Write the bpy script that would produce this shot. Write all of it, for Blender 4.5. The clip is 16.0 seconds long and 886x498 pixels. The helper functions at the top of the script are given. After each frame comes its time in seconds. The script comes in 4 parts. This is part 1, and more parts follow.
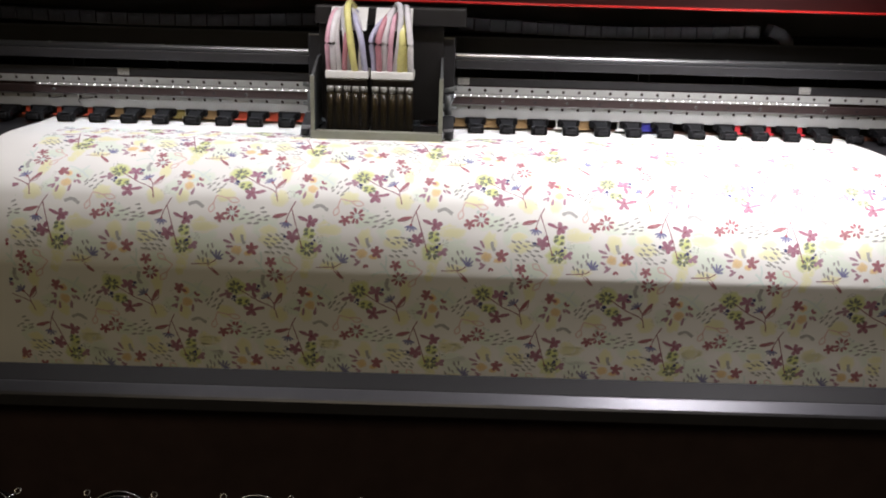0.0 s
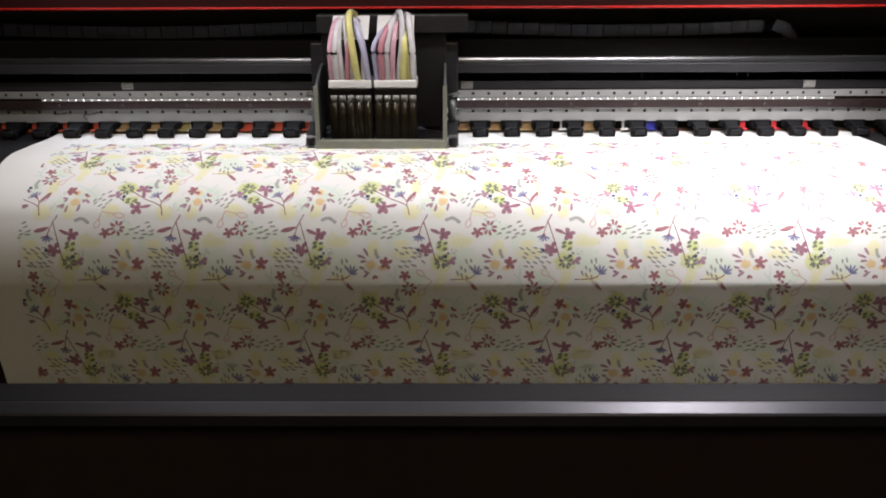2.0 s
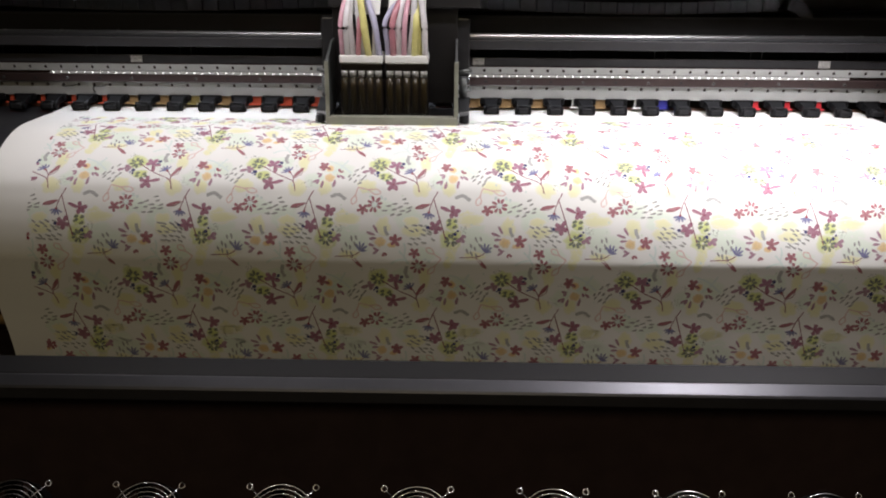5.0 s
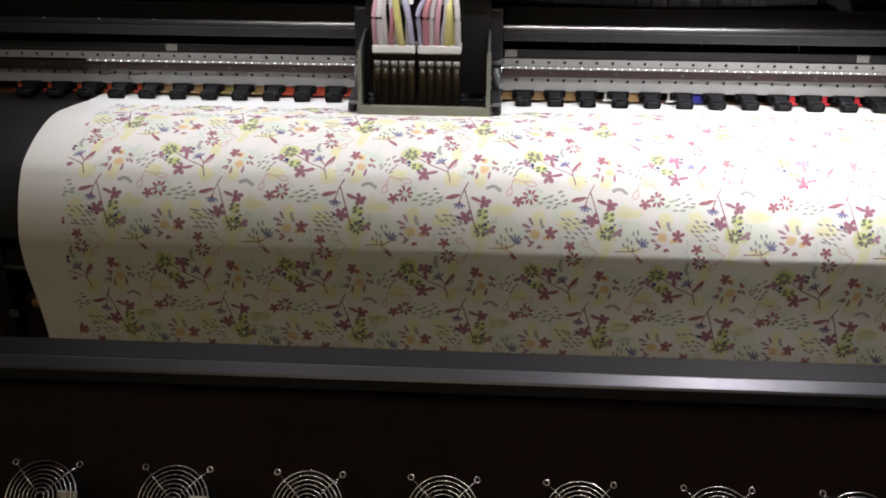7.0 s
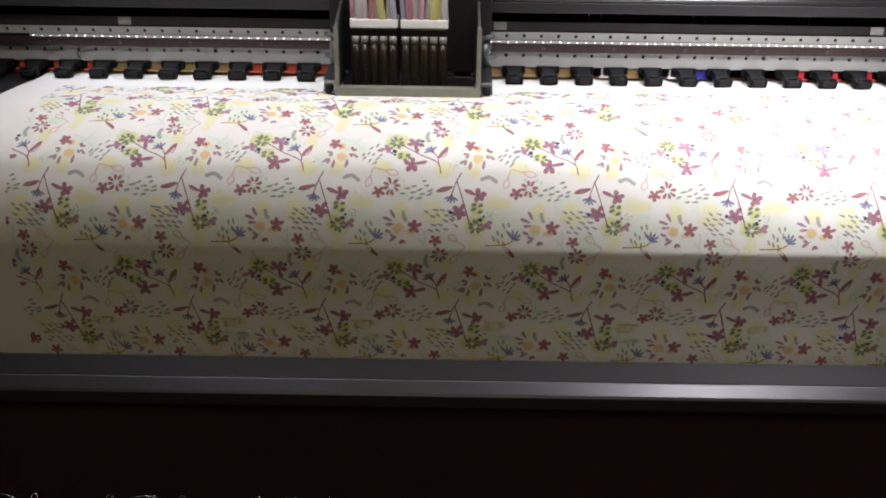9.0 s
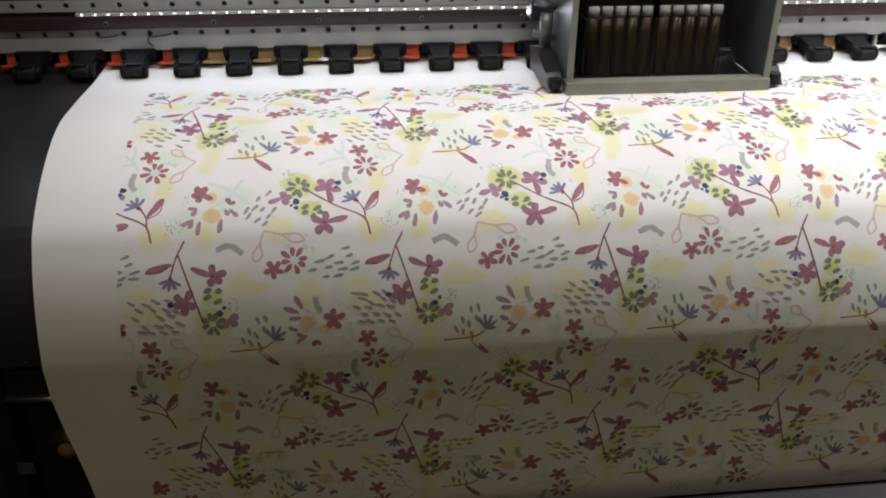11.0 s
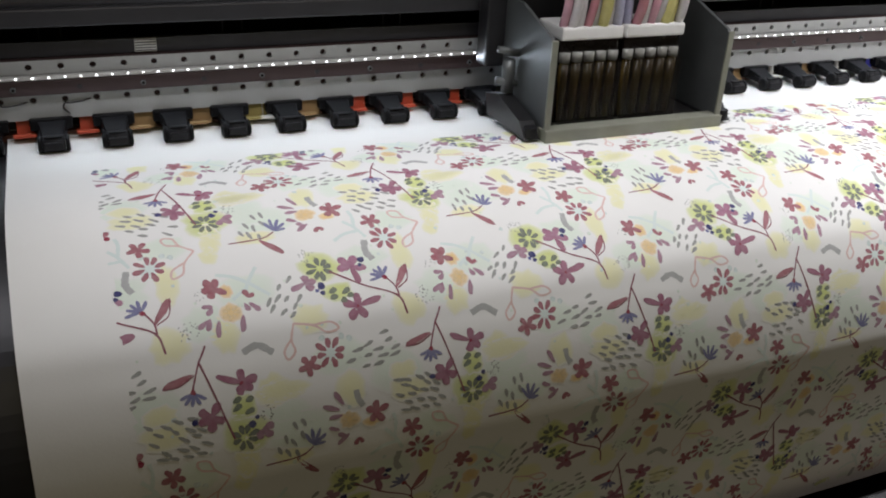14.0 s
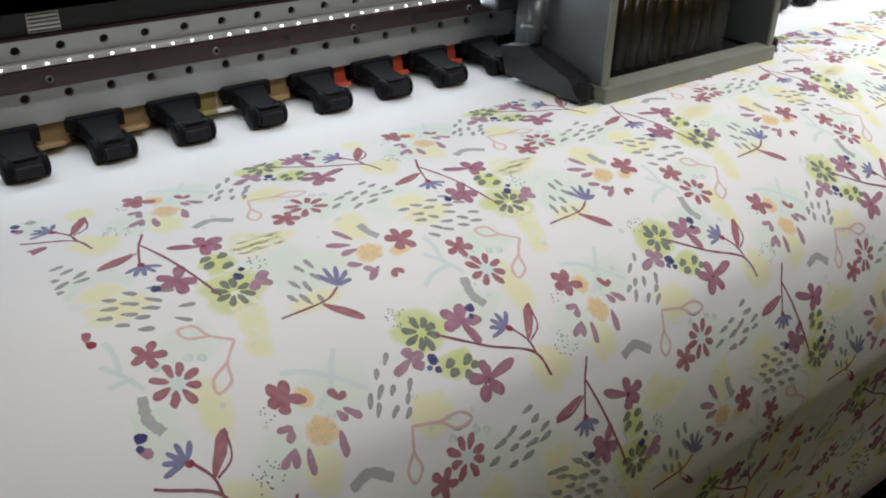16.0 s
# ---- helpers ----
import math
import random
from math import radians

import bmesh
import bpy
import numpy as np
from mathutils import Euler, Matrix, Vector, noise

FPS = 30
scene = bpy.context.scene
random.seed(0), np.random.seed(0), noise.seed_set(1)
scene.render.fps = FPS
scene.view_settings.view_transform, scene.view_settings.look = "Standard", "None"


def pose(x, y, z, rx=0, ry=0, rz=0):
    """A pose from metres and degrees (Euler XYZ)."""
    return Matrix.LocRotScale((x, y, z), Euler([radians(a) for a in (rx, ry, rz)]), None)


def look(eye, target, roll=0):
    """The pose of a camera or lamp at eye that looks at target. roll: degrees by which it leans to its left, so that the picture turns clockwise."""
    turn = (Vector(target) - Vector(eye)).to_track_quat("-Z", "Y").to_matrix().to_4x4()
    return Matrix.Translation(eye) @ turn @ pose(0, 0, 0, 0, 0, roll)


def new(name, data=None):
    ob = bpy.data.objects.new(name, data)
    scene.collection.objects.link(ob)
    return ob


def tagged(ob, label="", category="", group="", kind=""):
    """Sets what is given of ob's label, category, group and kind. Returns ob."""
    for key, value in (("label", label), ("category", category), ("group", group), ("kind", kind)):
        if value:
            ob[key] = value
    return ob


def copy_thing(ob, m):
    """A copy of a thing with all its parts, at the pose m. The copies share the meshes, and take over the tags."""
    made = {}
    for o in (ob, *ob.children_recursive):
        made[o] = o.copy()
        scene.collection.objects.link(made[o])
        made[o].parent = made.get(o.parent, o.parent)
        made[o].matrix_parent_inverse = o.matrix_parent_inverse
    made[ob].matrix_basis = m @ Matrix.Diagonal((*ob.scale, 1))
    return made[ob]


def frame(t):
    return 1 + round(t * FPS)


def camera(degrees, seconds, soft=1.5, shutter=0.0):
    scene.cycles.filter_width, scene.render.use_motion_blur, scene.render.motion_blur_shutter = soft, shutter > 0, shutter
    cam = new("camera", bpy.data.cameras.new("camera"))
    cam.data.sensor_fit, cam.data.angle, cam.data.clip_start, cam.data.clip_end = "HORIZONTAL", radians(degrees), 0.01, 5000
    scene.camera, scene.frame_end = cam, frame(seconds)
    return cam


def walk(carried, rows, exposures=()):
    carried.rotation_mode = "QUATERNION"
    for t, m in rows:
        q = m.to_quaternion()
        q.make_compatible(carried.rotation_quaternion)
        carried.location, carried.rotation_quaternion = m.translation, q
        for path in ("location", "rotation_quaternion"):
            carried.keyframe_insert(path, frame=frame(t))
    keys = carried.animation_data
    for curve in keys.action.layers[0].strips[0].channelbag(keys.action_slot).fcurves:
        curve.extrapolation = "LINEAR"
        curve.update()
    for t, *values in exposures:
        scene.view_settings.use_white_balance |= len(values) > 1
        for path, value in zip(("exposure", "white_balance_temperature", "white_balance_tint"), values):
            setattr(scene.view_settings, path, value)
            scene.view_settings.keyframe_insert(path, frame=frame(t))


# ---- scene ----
cam = camera(52.03, 16.0, soft=1.95, shutter=0.0)
PATH = [
    (0, (0.8015, -1.8749, 1.3099), (0.7963, 0.0256, 0.6870), 1.61),
    (0.5, (0.7972, -1.8766, 1.3439), (0.8025, 0.0366, 0.7612), 1.68),
    (1, (0.8017, -1.8787, 1.3459), (0.7933, 0.0361, 0.7686), 0.73),
    (1.5, (0.8041, -1.8704, 1.3437), (0.7851, 0.0307, 0.7226), 0.03),
    (2, (0.7997, -1.8662, 1.3559), (0.7780, 0.0218, 0.6963), -0.30),
    (2.5, (0.7950, -1.8640, 1.3623), (0.7750, 0.0180, 0.6857), -0.26),
    (3, (0.7921, -1.8706, 1.3620), (0.7771, 0.0081, 0.6762), -0.15),
    (3.5, (0.7952, -1.8674, 1.3534), (0.7821, 0.0109, 0.6662), -0.23),
    (4, (0.7951, -1.8595, 1.3623), (0.7786, 0.0124, 0.6583), 0.05),
    (6.5, (0.7817, -1.8623, 1.3412), (0.7084, 0.0063, 0.6319), 0.44),
    (7, (0.7885, -1.8629, 1.3407), (0.6942, 0.0042, 0.6298), 0.54),
    (7.5, (0.7888, -1.8619, 1.3352), (0.6953, 0.0043, 0.6221), 0.81),
    (8, (0.7836, -1.8476, 1.3369), (0.7034, 0.0129, 0.6074), 1.20),
    (8.5, (0.7824, -1.8053, 1.3461), (0.7382, 0.0436, 0.5847), 1.19),
    (9, (0.7328, -1.7072, 1.3465), (0.7260, 0.1287, 0.5531), 0.78),
    (9.5, (0.6111, -1.5578, 1.3449), (0.5348, 0.2739, 0.5453), -0.13),
    (10, (0.4996, -1.4312, 1.3209), (0.4175, 0.3470, 0.4091), -0.68),
    (10.2, (0.4590, -1.3722, 1.3148), (0.3880, 0.3968, 0.3847), -0.63),
    (12.5, (-0.0049, -0.9925, 1.3050), (0.7679, 0.6184, 0.4062), 2.50),
    (13, (-0.0080, -1.0118, 1.3023), (0.7567, 0.6222, 0.4388), 2.31),
    (13.5, (-0.0054, -1.0120, 1.3088), (0.7546, 0.6218, 0.4413), 2.61),
    (14, (0.0129, -1.0163, 1.3153), (0.7454, 0.6207, 0.4300), 3.03),
    (14.5, (-0.0103, -1.0047, 1.2915), (0.7681, 0.6062, 0.3976), 3.46),
    (15, (-0.0050, -0.9090, 1.2733), (0.7953, 0.6520, 0.3126), 2.75),
    (15.5, (-0.0046, -0.7756, 1.2589), (0.7941, 0.7619, 0.2601), 1.14),
    (16, (-0.0650, -0.6666, 1.2401), (1.0097, 0.7137, 0.2708), 1.61),
]
walk(cam, [(t, look(e, a, r)) for t, e, a, r in PATH], [(0, 0.06, 6700, 16), (1, -0.10, 6700, 16), (10.2, -0.13, 6700, 15.5), (12.3, -0.41, 6500, 13.5), (15, -0.41, 6460, 12.5), (16, -0.52, 6450, 12)])

# ---- world and lights ----
world = bpy.data.worlds.new("world")
scene.world = world
world.use_nodes = True
world.node_tree.nodes["Background"].inputs[0].default_value = (0.5, 0.5, 0.52, 1)
world.node_tree.nodes["Background"].inputs[1].default_value = 0.02


def area(name, place, aim, sx, sy, watts, colour, beam=180):
    d = bpy.data.lights.new(name, "AREA")
    d.shape, d.size, d.size_y, d.energy, d.color = "RECTANGLE", sx, sy, watts, colour
    d.spread = radians(beam)
    ob = new(name, d)
    ob.matrix_world = look(place, aim)
    return ob


area("hood_strip_light", (0.80, -0.250, 1.46), (0.80, -0.270, 0.9), 1.78, 0.04, 4.8, (0.98, 0.98, 1.0), 125)
area("hood_end_light", (1.42, -0.425, 1.48), (1.37, -0.39, 0.9), 0.34, 0.05, 4.8, (0.98, 0.98, 1.0), 115)
area("led_strip_light", (0.77, 0.036, 1.0195), (0.77, -0.10, 0.95), 1.66, 0.005, 0.95, (0.78, 0.89, 1.0))
area("room_light", (0.6, -3.2, 2.85), (0.6, -2.6, 0.0), 2.4, 1.0, 19.0, (1.0, 0.865, 0.56))

# ---- materials ----


def mat(name, colour, rough=0.5, metal=0.0, grain=0.12, scale=60.0, bump=0.0, emit=0.0, coat=0.0, blotch=0.0, random_tone=0.0):
    m = bpy.data.materials.new(name)
    m.use_nodes = True
    nt = m.node_tree
    b = nt.nodes["Principled BSDF"]
    b.inputs["Roughness"].default_value, b.inputs["Metallic"].default_value = rough, metal
    b.inputs["Coat Weight"].default_value = coat
    tc = nt.nodes.new("ShaderNodeTexCoord")
    n1 = nt.nodes.new("ShaderNodeTexNoise")
    n1.inputs["Scale"].default_value, n1.inputs["Detail"].default_value = scale, 5
    nt.links.new(tc.outputs["Object"], n1.inputs["Vector"])
    n2 = nt.nodes.new("ShaderNodeTexNoise")
    n2.inputs["Scale"].default_value, n2.inputs["Detail"].default_value = scale / 14, 3
    nt.links.new(tc.outputs["Object"], n2.inputs["Vector"])
    mixv = nt.nodes.new("ShaderNodeMath")
    mixv.operation = "MULTIPLY_ADD"
    nt.links.new(n1.outputs["Fac"], mixv.inputs[0])
    mixv.inputs[1].default_value = 0.5
    add = nt.nodes.new("ShaderNodeMath")
    add.operation = "MULTIPLY"
    nt.links.new(n2.outputs["Fac"], add.inputs[0])
    add.inputs[1].default_value = 0.5 + blotch
    nt.links.new(add.outputs[0], mixv.inputs[2])
    ramp = nt.nodes.new("ShaderNodeMapRange")
    ramp.inputs["From Min"].default_value, ramp.inputs["From Max"].default_value = 0.3, 0.7
    ramp.inputs["To Min"].default_value, ramp.inputs["To Max"].default_value = 1 - grain, 1 + grain
    nt.links.new(mixv.outputs[0], ramp.inputs["Value"])
    last = ramp.outputs[0]
    if random_tone:
        info = nt.nodes.new("ShaderNodeObjectInfo")
        mr = nt.nodes.new("ShaderNodeMapRange")
        mr.inputs["To Min"].default_value, mr.inputs["To Max"].default_value = 1 - random_tone, 1 + random_tone
        nt.links.new(info.outputs["Random"], mr.inputs["Value"])
        mm = nt.nodes.new("ShaderNodeMath")
        mm.operation = "MULTIPLY"
        nt.links.new(last, mm.inputs[0])
        nt.links.new(mr.outputs[0], mm.inputs[1])
        last = mm.outputs[0]
    sc = nt.nodes.new("ShaderNodeVectorMath")
    sc.operation = "SCALE"
    sc.inputs[0].default_value = colour
    nt.links.new(last, sc.inputs["Scale"])
    nt.links.new(sc.outputs[0], b.inputs["Base Color"])
    rr = nt.nodes.new("ShaderNodeMapRange")
    rr.inputs["To Min"].default_value, rr.inputs["To Max"].default_value = max(rough - 0.12, 0.02), min(rough + 0.12, 1)
    nt.links.new(n2.outputs["Fac"], rr.inputs["Value"])
    nt.links.new(rr.outputs[0], b.inputs["Roughness"])
    if bump:
        bp = nt.nodes.new("ShaderNodeBump")
        bp.inputs["Strength"].default_value, bp.inputs["Distance"].default_value = bump, 0.001
        nt.links.new(n1.outputs["Fac"], bp.inputs["Height"])
        nt.links.new(bp.outputs[0], b.inputs["Normal"])
    if emit:
        b.inputs["Emission Color"].default_value, b.inputs["Emission Strength"].default_value = (0.93, 0.97, 1.0, 1), emit
    return m


def cloth_material(name, inked):
    """White printable cloth; the printed pieces carry their ink as a colour attribute."""
    m = bpy.data.materials.new(name)
    m.use_nodes = True
    nt = m.node_tree
    b = nt.nodes["Principled BSDF"]
    b.inputs["Roughness"].default_value = 0.8
    b.inputs["Specular IOR Level"].default_value = 0.25
    tc = nt.nodes.new("ShaderNodeTexCoord")
    big = nt.nodes.new("ShaderNodeTexNoise")
    big.inputs["Scale"].default_value, big.inputs["Detail"].default_value = 5.0, 3
    nt.links.new(tc.outputs["Object"], big.inputs["Vector"])
    fine = nt.nodes.new("ShaderNodeTexNoise")
    fine.inputs["Scale"].default_value, fine.inputs["Detail"].default_value = 420.0, 3
    nt.links.new(tc.outputs["Object"], fine.inputs["Vector"])
    tone = nt.nodes.new("ShaderNodeMapRange")
    tone.inputs["From Min"].default_value, tone.inputs["From Max"].default_value = 0.3, 0.7
    tone.inputs["To Min"].default_value, tone.inputs["To Max"].default_value = 0.95, 1.03
    nt.links.new(big.outputs["Fac"], tone.inputs["Value"])
    sc = nt.nodes.new("ShaderNodeVectorMath")
    sc.operation = "SCALE"
    nt.links.new(tone.outputs[0], sc.inputs["Scale"])
    if inked:
        at = nt.nodes.new("ShaderNodeAttribute")
        at.attribute_name = "ink"
        wash = nt.nodes.new("ShaderNodeTexNoise")
        wash.inputs["Scale"].default_value, wash.inputs["Detail"].default_value = 170.0, 4
        nt.links.new(tc.outputs["Object"], wash.inputs["Vector"])
        wr = nt.nodes.new("ShaderNodeMapRange")
        wr.inputs["From Min"].default_value, wr.inputs["From Max"].default_value = 0.3, 0.75
        wr.inputs["To Min"].default_value, wr.inputs["To Max"].default_value = 0.0, 0.14
        nt.links.new(wash.outputs["Fac"], wr.inputs["Value"])
        mx = nt.nodes.new("ShaderNodeMix")
        mx.data_type = "RGBA"
        nt.links.new(wr.outputs[0], mx.inputs["Factor"])
        nt.links.new(at.outputs["Color"], mx.inputs["A"])
        mx.inputs["B"].default_value = (*CLOTH, 1)
        nt.links.new(mx.outputs["Result"], sc.inputs[0])
    else:
        sc.inputs[0].default_value = CLOTH
    nt.links.new(sc.outputs[0], b.inputs["Base Color"])
    bp = nt.nodes.new("ShaderNodeBump")
    bp.inputs["Strength"].default_value, bp.inputs["Distance"].default_value = 0.15, 0.0006
    nt.links.new(fine.outputs["Fac"], bp.inputs["Height"])
    bp2 = nt.nodes.new("ShaderNodeBump")
    bp2.inputs["Strength"].default_value, bp2.inputs["Distance"].default_value = 0.35, 0.004
    nt.links.new(big.outputs["Fac"], bp2.inputs["Height"])
    nt.links.new(bp.outputs[0], bp2.inputs["Normal"])
    nt.links.new(bp2.outputs[0], b.inputs["Normal"])
    return m


CLOTH = (0.808, 0.812, 0.790)
M_CLOTH = cloth_material("white_cloth", False)
M_INK = cloth_material("inked_cloth", True)
M_PLATE = mat("grey_painted_steel", (0.38, 0.39, 0.385), 0.42, 0.3, 0.10, 35, 0.05)
M_BROWN = mat("brown_anodised_bar", (0.048, 0.031, 0.030), 0.45, 0.4, 0.15, 50)
M_BLACK = mat("black_plastic", (0.022, 0.022, 0.024), 0.38, 0.0, 0.25, 80, 0.08)
M_ARM = mat("matt_black_moulding", (0.006, 0.006, 0.007), 0.55, 0.0, 0.2, 80, 0.05)
M_RUBBER = mat("black_rubber", (0.014, 0.014, 0.016), 0.62, 0.0, 0.25, 120, 0.1)
M_DARK = mat("black_painted_metal", (0.016, 0.015, 0.016), 0.5, 0.2, 0.3, 20, 0.03)
M_PIT = mat("soot_black", (0.004, 0.0035, 0.0035), 0.9)
M_VOID = mat("matt_black_panel", (0.042, 0.026, 0.026), 0.85, 0.0, 0.3, 20)
M_SLAB = mat("dark_grey_aluminium", (0.055, 0.055, 0.06), 0.45, 0.5, 0.12, 30)
M_REAR = mat("grey_panel", (0.40, 0.405, 0.42), 0.6, 0.1, 0.12, 12)
M_STEEL = mat("polished_steel", (0.85, 0.86, 0.88), 0.38, 1.0, 0.06, 40)
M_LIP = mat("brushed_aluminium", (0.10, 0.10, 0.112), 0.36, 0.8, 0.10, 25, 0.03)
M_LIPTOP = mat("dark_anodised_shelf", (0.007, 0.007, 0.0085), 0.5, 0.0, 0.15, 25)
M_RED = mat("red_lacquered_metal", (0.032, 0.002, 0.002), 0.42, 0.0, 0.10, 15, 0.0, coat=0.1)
# the trim's red again, brightened to paint the light on its lower edge
M_REDLIT = mat("lit_red_edge", (0.55, 0.02, 0.015), 0.35, 0.0, 0.06, 40)
M_WHITE = mat("white_plastic", (0.72, 0.72, 0.70), 0.45, 0.0, 0.06, 60)
M_GREYBRK = mat("grey_bracket_metal", (0.12, 0.128, 0.128), 0.42, 0.45, 0.12, 45, 0.04)
M_OLIVE = mat("dirty_clear_plate", (0.21, 0.215, 0.175), 0.4, 0.0, 0.2, 45)
M_LED = mat("led_light", (0.9, 0.9, 0.9), 0.4, emit=6.0)
M_LEDTUBE = mat("clear_strip_cover", (0.45, 0.45, 0.44), 0.25, 0.0, 0.1, 60)
M_CHAIN = mat("grey_black_chain_plastic", (0.15, 0.155, 0.18), 0.5, 0.0, 0.2, 60)
M_PLATEN = mat("black_platen", (0.03, 0.03, 0.034), 0.42, 0.3, 0.2, 40)
M_FLOOR = mat("dark_concrete_floor", (0.05, 0.045, 0.042), 0.8, 0.0, 0.3, 9)
M_WALL = mat("grey_plaster_wall", (0.30, 0.29, 0.28), 0.85, 0.0, 0.1, 6)
M_CEIL = mat("white_ceiling_paint", (0.7, 0.7, 0.68), 0.9, 0.0, 0.05, 5)
M_WIRE = mat("chromed_wire", (0.62, 0.6, 0.6), 0.25, 1.0, 0.05, 90)
# white that paints the light glinting off the shiny fan blades
M_BLADEGLINT = mat("white_blade_glint", (0.85, 0.85, 0.83), 0.3, 0.0, 0.05, 60)
INK_TUBES = [mat("ink_tube_" + n, c, 0.25, 0.0, 0.15, 90) for n, c in (
    ("milky", (0.62, 0.60, 0.62)), ("pink", (0.62, 0.36, 0.43)), ("clear", (0.55, 0.54, 0.56)), ("yellow", (0.64, 0.60, 0.24)),
    ("rose", (0.50, 0.22, 0.26)), ("lilac", (0.45, 0.45, 0.60)))]
M_FILTER = mat("amber_ink_filter", (0.060, 0.040, 0.010), 0.22, 0.0, 0.3, 60)
M_CAP = mat("clear_cap", (0.20, 0.20, 0.185), 0.2, 0.0, 0.2, 60)
M_SMOKE = mat("smoked_housing", (0.018, 0.015, 0.014), 0.22, 0.0, 0.2, 30)
M_COVER = mat("smoked_clear_cover", (0.012, 0.010, 0.008), 0.25, 0.0, 0.2, 40)
M_COVER.node_tree.nodes["Principled BSDF"].inputs["Alpha"].default_value = 0.35
M_TAN = mat("tan_cardboard", (0.28, 0.18, 0.08), 0.8, 0.0, 0.15, 40)
M_ORANGE = mat("orange_red_tab", (0.42, 0.06, 0.025), 0.5, 0.0, 0.1, 40)
M_CRIMSON = mat("crimson_tab", (0.50, 0.02, 0.03), 0.5, 0.0, 0.1, 40)
M_BLUE = mat("dark_blue_cloth", (0.02, 0.02, 0.22), 0.8, 0.0, 0.1, 40)
M_OLIVEBOX = mat("olive_card", (0.26, 0.21, 0.07), 0.8, 0.0, 0.15, 40)

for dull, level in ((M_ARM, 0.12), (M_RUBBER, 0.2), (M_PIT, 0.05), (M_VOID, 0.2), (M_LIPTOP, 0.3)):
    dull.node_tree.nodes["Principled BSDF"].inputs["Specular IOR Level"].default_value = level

# ---- mesh helpers ----


def mesh_of(name, bm, material, smooth=False):
    me = bpy.data.meshes.new(name)
    bmesh.ops.recalc_face_normals(bm, faces=bm.faces)
    bm.to_mesh(me)
    bm.free()
    me.materials.append(material)
    if smooth:
        for p in me.polygons:
            p.use_smooth = True
    return me


def part(name, bm, material, parent=None, label="", smooth=False):
    ob = new(name, mesh_of(name, bm, material, smooth))
    ob.parent = parent
    return tagged(ob, label)


def thing(name, place, label, category, group="", kind=""):
    ob = new(name)
    ob.location = place
    return tagged(ob, label, category, group, kind)


def box(x0, x1, y0, y1, z0, z1, bevel=0.0, bm=None):
    own = bmesh.new()
    bmesh.ops.create_cube(own, size=1)
    bmesh.ops.transform(own, matrix=Matrix.Translation(((x0 + x1) / 2, (y0 + y1) / 2, (z0 + z1) / 2)) @ Matrix.Diagonal((x1 - x0, y1 - y0, z1 - z0, 1)), verts=own.verts)
    if bevel:
        bmesh.ops.bevel(own, geom=own.edges[:], offset=bevel, segments=2, affect="EDGES", profile=0.6)
    return merged(bm, own)


def merged(bm, own):
    if bm is None:
        return own
    tmp = bpy.data.meshes.new("tmp")
    own.to_mesh(tmp)
    own.free()
    bm.from_mesh(tmp)
    bpy.data.meshes.remove(tmp)
    return bm


def tube(a, b, r, seg=12, bm=None, r2=None):
    own = bmesh.new()
    a, b = Vector(a), Vector(b)
    bmesh.ops.create_cone(own, cap_ends=True, segments=seg, radius1=r, radius2=r if r2 is None else r2, depth=(b - a).length)
    m = Matrix.Translation((a + b) / 2) @ (b - a).to_track_quat("Z", "Y").to_matrix().to_4x4()
    bmesh.ops.transform(own, matrix=m, verts=own.verts)
    return merged(bm, own)


def swept(points, r, seg=8, bm=None, closed=False):
    """A round wire or hose along points."""
    own = bmesh.new()
    pts = [Vector(p) for p in points]
    n = len(pts)
    rings = []
    for i, p in enumerate(pts):
        a = pts[(i - 1) % n] if closed or i else p
        c = pts[(i + 1) % n] if closed or i < n - 1 else p
        q = (c - a).to_track_quat("Z", "Y").to_matrix()
        rings.append([own.verts.new(p + q @ Vector((r * math.cos(k * math.tau / seg), r * math.sin(k * math.tau / seg), 0))) for k in range(seg)])
    for i in range(n if closed else n - 1):
        a, b = rings[i], rings[(i + 1) % n]
        for k in range(seg):
            own.faces.new((a[k], a[(k + 1) % seg], b[(k + 1) % seg], b[k]))
    if not closed:
        own.faces.new(rings[0][::-1])
        own.faces.new(rings[-1])
    return merged(bm, own)


def extruded(section, x0, x1, bm=None):
    """A closed section of (y, z) points drawn along x."""
    own = bmesh.new()
    a = [own.verts.new((x0, y, z)) for y, z in section]
    b = [own.verts.new((x1, y, z)) for y, z in section]
    k = len(section)
    for i in range(k):
        own.faces.new((a[i], a[(i + 1) % k], b[(i + 1) % k], b[i]))
    own.faces.new(a[::-1])
    own.faces.new(b)
    return merged(bm, own)


def spline(pts, n=14):
    p = [Vector(q) for q in pts]
    p = [2 * p[0] - p[1]] + p + [2 * p[-1] - p[-2]]
    out = []
    for i in range(1, len(p) - 2):
        a, b, c, d = p[i - 1:i + 3]
        for k in range(n):
            t = k / n
            out.append(0.5 * (2 * b + (c - a) * t + (2 * a - 5 * b + 4 * c - d) * t * t + (3 * b - a - 3 * c + d) * t ** 3))
    return out + [p[-2]]


